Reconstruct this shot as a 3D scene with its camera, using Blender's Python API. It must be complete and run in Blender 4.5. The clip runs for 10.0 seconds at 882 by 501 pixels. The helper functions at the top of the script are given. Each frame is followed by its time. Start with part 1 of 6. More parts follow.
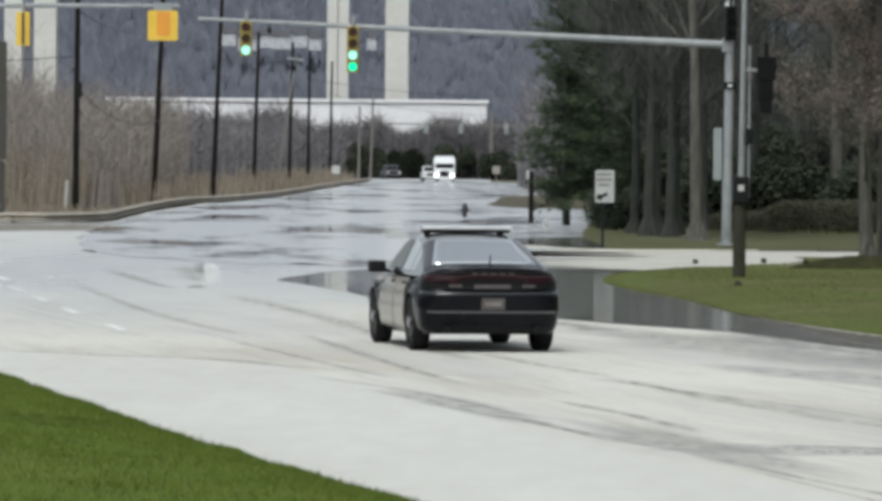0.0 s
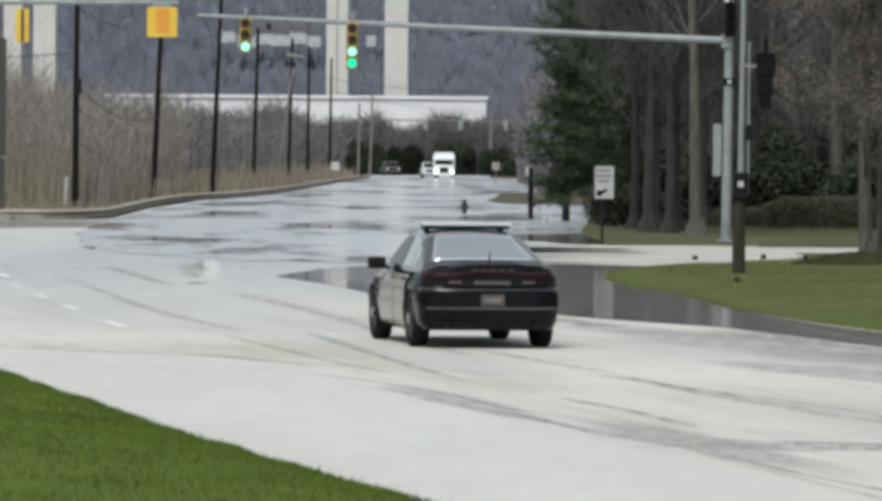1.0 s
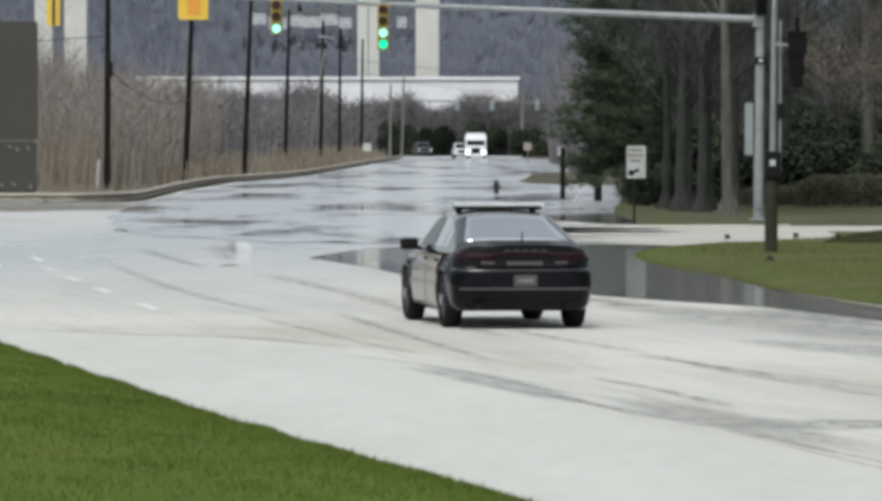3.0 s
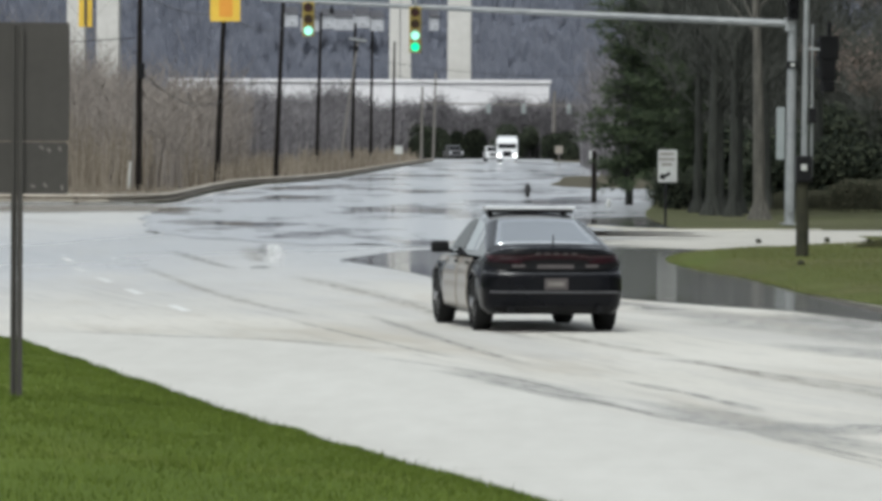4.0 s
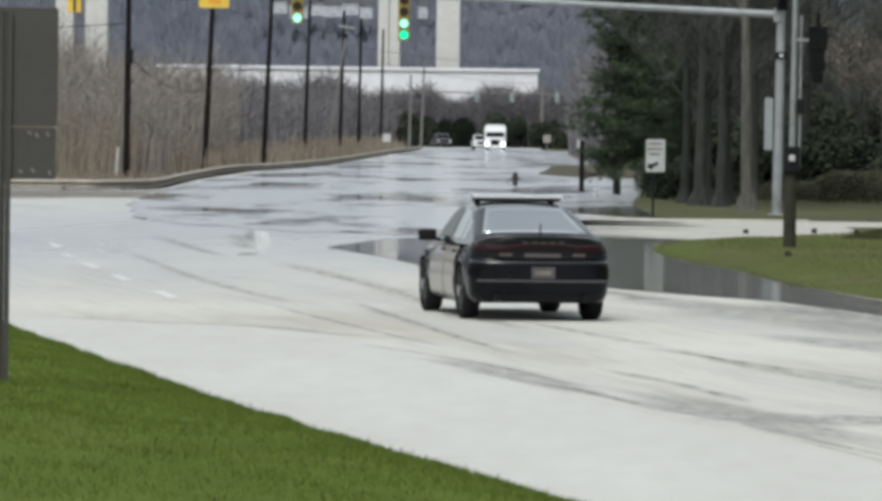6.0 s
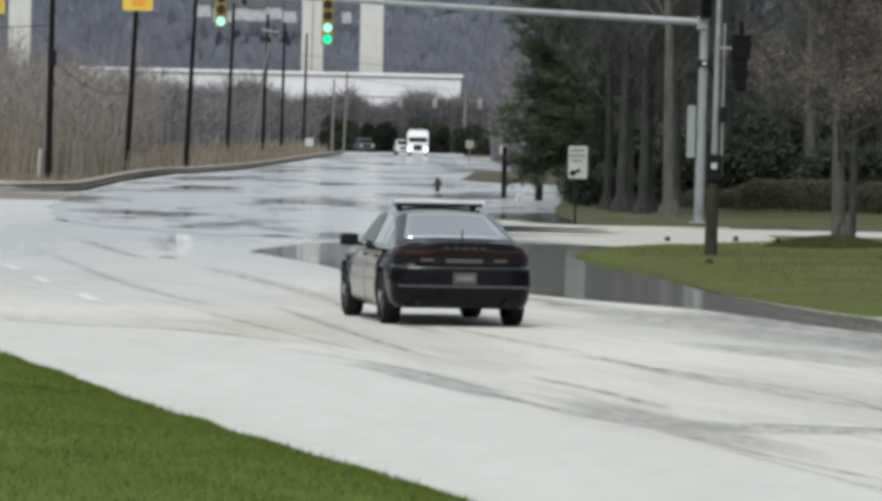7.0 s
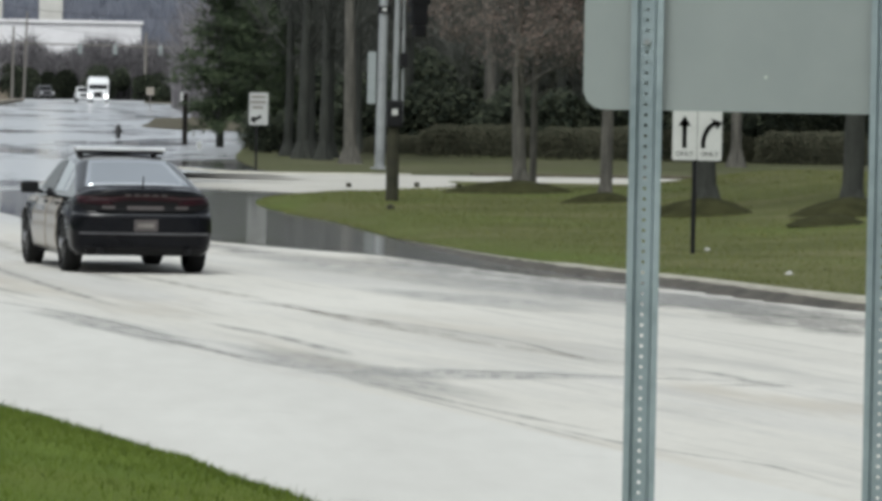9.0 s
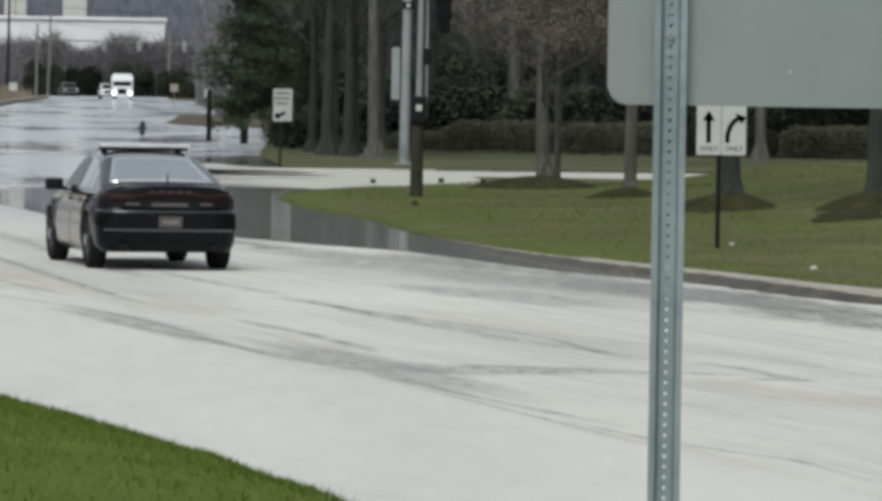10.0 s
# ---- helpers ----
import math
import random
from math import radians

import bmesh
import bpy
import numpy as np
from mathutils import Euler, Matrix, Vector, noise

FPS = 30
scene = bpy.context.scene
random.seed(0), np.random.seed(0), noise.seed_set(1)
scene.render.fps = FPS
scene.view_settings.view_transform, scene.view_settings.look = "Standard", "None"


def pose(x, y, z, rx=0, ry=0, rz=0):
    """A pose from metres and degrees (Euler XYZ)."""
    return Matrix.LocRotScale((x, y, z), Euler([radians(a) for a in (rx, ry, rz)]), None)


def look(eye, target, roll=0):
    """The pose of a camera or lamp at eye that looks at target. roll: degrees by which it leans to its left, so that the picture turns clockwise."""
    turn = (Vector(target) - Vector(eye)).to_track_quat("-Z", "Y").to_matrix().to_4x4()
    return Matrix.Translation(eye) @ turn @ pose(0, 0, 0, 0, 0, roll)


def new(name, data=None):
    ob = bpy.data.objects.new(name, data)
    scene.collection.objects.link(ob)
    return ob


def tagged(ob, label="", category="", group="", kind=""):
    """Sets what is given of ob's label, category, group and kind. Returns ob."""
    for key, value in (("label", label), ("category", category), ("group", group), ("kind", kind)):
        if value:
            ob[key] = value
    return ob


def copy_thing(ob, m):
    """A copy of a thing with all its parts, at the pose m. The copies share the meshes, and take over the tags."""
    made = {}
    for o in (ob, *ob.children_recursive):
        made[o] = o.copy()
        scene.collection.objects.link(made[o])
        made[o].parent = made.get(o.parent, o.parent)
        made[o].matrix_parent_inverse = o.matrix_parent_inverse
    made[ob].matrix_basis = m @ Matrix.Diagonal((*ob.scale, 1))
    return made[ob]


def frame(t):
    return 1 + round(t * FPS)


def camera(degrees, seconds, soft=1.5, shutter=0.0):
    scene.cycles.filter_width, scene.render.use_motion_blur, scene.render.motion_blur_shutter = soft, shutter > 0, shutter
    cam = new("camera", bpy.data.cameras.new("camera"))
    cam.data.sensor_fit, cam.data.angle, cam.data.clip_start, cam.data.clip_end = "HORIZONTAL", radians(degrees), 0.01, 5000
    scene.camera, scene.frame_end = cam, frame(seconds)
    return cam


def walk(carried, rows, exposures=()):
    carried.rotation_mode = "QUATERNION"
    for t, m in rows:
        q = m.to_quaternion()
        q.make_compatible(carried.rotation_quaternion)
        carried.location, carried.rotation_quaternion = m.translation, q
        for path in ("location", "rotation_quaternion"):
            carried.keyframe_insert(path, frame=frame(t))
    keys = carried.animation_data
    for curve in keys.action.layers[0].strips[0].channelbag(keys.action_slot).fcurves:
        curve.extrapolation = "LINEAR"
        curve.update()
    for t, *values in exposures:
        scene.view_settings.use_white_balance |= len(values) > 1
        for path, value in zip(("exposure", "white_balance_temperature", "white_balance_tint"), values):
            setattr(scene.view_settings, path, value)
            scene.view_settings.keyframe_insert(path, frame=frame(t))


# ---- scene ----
cam = camera(8.966, 10.0, soft=3.8)
PATH = [
    (0, pose(0, 0, 2.5, 89.0831, -0.4910, -0.0039)),
    (0.5, pose(0, 0, 2.5, 89.0817, -0.3708, -0.0147)),
    (1, pose(0, 0, 2.5, 89.0455, -0.4329, -0.0086)),
    (1.5, pose(0, 0, 2.5, 88.9835, -0.4151, -0.0151)),
    (2, pose(0, 0, 2.5, 88.8541, -0.2750, -0.0330)),
    (2.5, pose(0, 0, 2.5, 88.8269, -0.0547, -0.0123)),
    (3, pose(0, 0, 2.5, 88.8481, -0.0634, 0.3146)),
    (3.2, pose(0, 0, 2.5, 88.8611, -0.1765, 0.4700)),
    (4.3, pose(0, 0, 2.5, 88.8790, -0.3300, 0.6440)),
    (4.5, pose(0, 0, 2.5, 88.8810, -0.3504, 0.6402)),
    (5, pose(0, 0, 2.5, 88.8569, -0.4206, 0.6234)),
    (5.2, pose(0, 0, 2.5, 88.8410, -0.4750, 0.6200)),
    (6.3, pose(0, 0, 2.5, 88.7380, -0.8400, 0.4420)),
    (6.5, pose(0, 0, 2.5, 88.7356, -0.8963, 0.3613)),
    (6.8, pose(0, 0, 2.5, 88.7900, -1.1100, 0.0750)),
    (7, pose(0, 0, 2.5, 88.8220, -1.2598, -0.2735)),
    (7.1, pose(0, 0, 2.5, 88.8270, -1.2900, -0.5607)),
    (7.3, pose(0, 0, 2.5, 88.8430, -1.3670, -1.2033)),
    (7.5, pose(0, 0, 2.5, 88.8592, -1.4388, -1.9596)),
    (7.8, pose(0, 0, 2.5, 88.8860, -1.4243, -2.7696)),
    (8, pose(0, 0, 2.5, 88.9015, -1.4146, -3.0751)),
    (8.5, pose(0, 0, 2.5, 88.7374, -1.1504, -3.4632)),
    (9, pose(0, 0, 2.5, 88.3430, -1.0774, -3.5245)),
    (9.5, pose(0, 0, 2.5, 88.2631, -1.0449, -3.4978)),
    (10, pose(0, 0, 2.5, 88.2946, -0.8803, -3.2807)),
]
EXPOSURE = 0.0
KELVIN, TINT = 6250, 5
walk(cam, PATH, exposures=[(0, EXPOSURE, KELVIN, TINT), (9, EXPOSURE, KELVIN, TINT), (9.5, EXPOSURE - 0.09, KELVIN, TINT), (10, EXPOSURE - 0.16, KELVIN, TINT)])


# ---- sky and sun: bright overcast ----
world = bpy.data.worlds.new("overcast_sky")
scene.world = world
world.use_nodes = True
wn, wl = world.node_tree.nodes, world.node_tree.links
sky = wn.new("ShaderNodeTexSky")
sky.sky_type, sky.sun_disc = "NISHITA", False
sky.sun_elevation, sky.sun_rotation = radians(50), radians(200)
sky.air_density, sky.dust_density = 1.0, 4.0
grey = wn.new("ShaderNodeHueSaturation")
grey.inputs["Saturation"].default_value = 0.22
wl.new(sky.outputs[0], grey.inputs["Color"])
wl.new(grey.outputs[0], wn["Background"].inputs["Color"])
wn["Background"].inputs["Strength"].default_value = 0.15

sun_lamp = bpy.data.lights.new("sun", "SUN")
sun_lamp.energy, sun_lamp.angle, sun_lamp.color = 1.3, radians(25), (1.0, 0.97, 0.92)
sun = new("sun", sun_lamp)
sun.matrix_world = look((-20, -40, 70), (0, 0, 0))


# ---- materials ----
def ramp_mix(nt, fac, a, b):
    m = nt.nodes.new("ShaderNodeMix")
    m.data_type = "RGBA"
    nt.links.new(fac, m.inputs["Factor"])
    for i, c in ((6, a), (7, b)):
        if isinstance(c, tuple):
            m.inputs[i].default_value = (*c, 1)
        else:
            nt.links.new(c, m.inputs[i])
    return m.outputs[2]


def tex_noise(nt, vec, scale, detail=4, rough=0.55, distortion=0.0):
    n = nt.nodes.new("ShaderNodeTexNoise")
    n.inputs["Scale"].default_value = scale
    n.inputs["Detail"].default_value = detail
    n.inputs["Roughness"].default_value = rough
    n.inputs["Distortion"].default_value = distortion
    nt.links.new(vec, n.inputs["Vector"])
    return n.outputs["Fac"]


def mapped(nt, scale=(1, 1, 1), rz=0.0):
    """Object coordinates, turned by rz and then scaled."""
    c = nt.nodes.new("ShaderNodeTexCoord")
    out = c.outputs["Object"]
    for turn, size in ((rz, (1, 1, 1)), (0, scale)):
        m = nt.nodes.new("ShaderNodeMapping")
        m.inputs["Rotation"].default_value = (0, 0, turn)
        m.inputs["Scale"].default_value = size
        nt.links.new(out, m.inputs["Vector"])
        out = m.outputs[0]
    return out


def remap(nt, val, lo, hi, a=0.0, b=1.0):
    m = nt.nodes.new("ShaderNodeMapRange")
    for i, v in enumerate((lo, hi, a, b)):
        m.inputs[1 + i].default_value = v
    nt.links.new(val, m.inputs[0])
    return m.outputs[0]


def maths(nt, op, a, b):
    m = nt.nodes.new("ShaderNodeMath")
    m.operation = op
    for i, v in enumerate((a, b)):
        if isinstance(v, (int, float)):
            m.inputs[i].default_value = v
        else:
            nt.links.new(v, m.inputs[i])
    return m.outputs[0]


def bump(nt, height, strength, distance, target):
    b = nt.nodes.new("ShaderNodeBump")
    b.inputs["Strength"].default_value = strength
    b.inputs["Distance"].default_value = distance
    nt.links.new(height, b.inputs["Height"])
    nt.links.new(b.outputs[0], target.inputs["Normal"])


def blank(name):
    m = bpy.data.materials.new(name)
    m.use_nodes = True
    return m, m.node_tree, m.node_tree.nodes["Principled BSDF"]


def surface(name, a, b, scale=4.0, rough=0.7, metal=0.0, relief=0.2, depth=0.01, coat=0.0, stretch=(1, 1, 1), vary=0.0, spec=0.5):
    """Two tones broken up by coarse and fine noise, with relief; vary: a shift of tone from object to object or piece to piece."""
    m, nt, p = blank(name)
    v = mapped(nt, stretch)
    coarse, fine = tex_noise(nt, v, scale), tex_noise(nt, v, scale * 9, 3)
    mix = maths(nt, "ADD", maths(nt, "MULTIPLY", coarse, 0.65), maths(nt, "MULTIPLY", fine, 0.35))
    if vary:
        g = nt.nodes.new("ShaderNodeNewGeometry")
        mix = maths(nt, "ADD", mix, maths(nt, "MULTIPLY", maths(nt, "SUBTRACT", g.outputs["Random Per Island"], 0.5), vary))
    nt.links.new(ramp_mix(nt, remap(nt, mix, 0.32, 0.68), a, b), p.inputs["Base Color"])
    p.inputs["Roughness"].default_value = rough
    p.inputs["Metallic"].default_value = metal
    p.inputs["Coat Weight"].default_value = coat
    p.inputs["Specular IOR Level"].default_value = spec
    if relief:
        bump(nt, fine, relief, depth, p)
    return m


def lamp_mat(name, colour, strength):
    m, nt, p = blank(name)
    p.inputs["Base Color"].default_value = (*colour, 1)
    p.inputs["Emission Color"].default_value = (*colour, 1)
    p.inputs["Emission Strength"].default_value = strength
    return m


def pavement_mat():
    """Pale worn concrete with tyre streaks along the lane, cracks, and a damp darker stretch beside the water."""
    m, nt, p = blank("worn_concrete_road")
    lane = mapped(nt, (1.6, 0.03, 1), radians(-10.6))
    streak = tex_noise(nt, lane, 0.9, 5, 0.62, 0.3)
    fine_streak = tex_noise(nt, lane, 3.5, 4, 0.6)
    v = mapped(nt)
    blotch, grain = tex_noise(nt, v, 0.12, 5), tex_noise(nt, v, 9, 4)
    base = ramp_mix(nt, remap(nt, blotch, 0.3, 0.7), (0.53, 0.513, 0.468), (0.635, 0.617, 0.570))
    base = ramp_mix(nt, remap(nt, streak, 0.56, 0.70, 0, 0.36), base, (0.25, 0.245, 0.235))
    base = ramp_mix(nt, remap(nt, fine_streak, 0.57, 0.68, 0, 0.4), base, (0.22, 0.215, 0.205))
    dirt = tex_noise(nt, mapped(nt, (0.30, 0.05, 1), radians(-8)), 1.3, 5, 0.6, 0.4)
    base = ramp_mix(nt, remap(nt, dirt, 0.54, 0.66, 0, 0.55), base, (0.40, 0.355, 0.29))
    smear = tex_noise(nt, mapped(nt, (0.5, 0.06, 1), radians(-14)), 0.8, 6, 0.65, 0.6)
    base = ramp_mix(nt, remap(nt, smear, 0.56, 0.66, 0, 0.4), base, (0.30, 0.295, 0.285))
    base = ramp_mix(nt, remap(nt, grain, 0.35, 0.75, 0, 0.25), base, (0.36, 0.35, 0.32))
    speck = tex_noise(nt, mapped(nt, (7.0, 0.55, 1), radians(-12)), 1.0, 5, 0.7)
    base = ramp_mix(nt, remap(nt, speck, 0.54, 0.72, 0, 0.42), base, (0.31, 0.305, 0.295))
    worn = tex_noise(nt, mapped(nt, (0.55, 0.045, 1), radians(-13)), 1.0, 6, 0.7, 0.5)
    base = ramp_mix(nt, remap(nt, worn, 0.50, 0.62, 0, 0.34), base, (0.40, 0.40, 0.405))
    # dampness: nearer the flooded side, with a ragged border; sky sheen is put into its tone
    sep = nt.nodes.new("ShaderNodeSeparateXYZ")
    nt.links.new(v, sep.inputs[0])
    ragged = tex_noise(nt, mapped(nt, (0.25, 0.06, 1)), 1.0, 5, 0.6)
    along = maths(nt, "ADD", sep.outputs[1], maths(nt, "MULTIPLY", sep.outputs[0], -1.5))
    wet = remap(nt, maths(nt, "ADD", along, maths(nt, "MULTIPLY", ragged, 60)), 108, 160)
    dry = maths(nt, "MULTIPLY", remap(nt, maths(nt, "SUBTRACT", maths(nt, "MULTIPLY", ragged, 4), sep.outputs[0]), 11.0, 13.5), remap(nt, sep.outputs[1], 126, 170, 0, 0.5))
    wet = maths(nt, "MULTIPLY", wet, maths(nt, "SUBTRACT", 1.0, dry))
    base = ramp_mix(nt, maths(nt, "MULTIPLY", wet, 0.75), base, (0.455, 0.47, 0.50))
    nt.links.new(base, p.inputs["Base Color"])
    nt.links.new(remap(nt, wet, 0, 1, 0.85, 0.25), p.inputs["Roughness"])
    bump(nt, grain, 0.25, 0.01, p)
    return m


def water_mat(name, ripple, smooth_rough, rough_rough, clear, sky_pale):
    """Standing flood water: still clear streaks that mirror, and ruffled muddy ones with reflected sky put into their
    pale colour.
    """
    m, nt, p = blank(name)
    patch = tex_noise(nt, mapped(nt, (0.16, 0.034, 1)), 1.0, 8, 0.68)
    calm = remap(nt, patch, 0.50, 0.62)
    nt.links.new(remap(nt, calm, 0, 1, rough_rough, smooth_rough), p.inputs["Roughness"])
    nt.links.new(ramp_mix(nt, calm, sky_pale, clear), p.inputs["Base Color"])
    p.inputs["IOR"].default_value = 1.33
    wave = tex_noise(nt, mapped(nt, (1.5, 0.4, 1)), 1.6, 4, 0.6)
    b = nt.nodes.new("ShaderNodeBump")
    nt.links.new(remap(nt, calm, 0, 1, ripple, ripple * 0.1), b.inputs["Strength"])
    b.inputs["Distance"].default_value = 0.02
    nt.links.new(wave, b.inputs["Height"])
    nt.links.new(b.outputs[0], p.inputs["Normal"])
    return m


def lawn_mat(name, a, b, c, bright_turf):
    """Turf of two greens with worn tan spots, and random brighter patches painted in for sunlit turf."""
    m, nt, p = blank(name)
    v = mapped(nt)
    big, mid, small = tex_noise(nt, v, 0.25, 4), tex_noise(nt, v, 2.2, 4), tex_noise(nt, v, 22, 3)
    col = ramp_mix(nt, remap(nt, mid, 0.3, 0.7), a, b)
    col = ramp_mix(nt, remap(nt, big, 0.45, 0.7, 0, 0.7), col, c)
    wide = tex_noise(nt, mapped(nt, (0.16, 0.07, 1)), 1.0, 4, 0.55)
    col = ramp_mix(nt, remap(nt, wide, 0.47, 0.62, 0, 0.75), col, bright_turf)
    col = ramp_mix(nt, remap(nt, small, 0.5, 0.8, 0, 0.5), col, tuple(0.45 * x for x in a))
    nt.links.new(col, p.inputs["Base Color"])
    p.inputs["Roughness"].default_value = 0.95
    p.inputs["Specular IOR Level"].default_value = 0.15
    bump(nt, small, 0.8, 0.04, p)
    return m


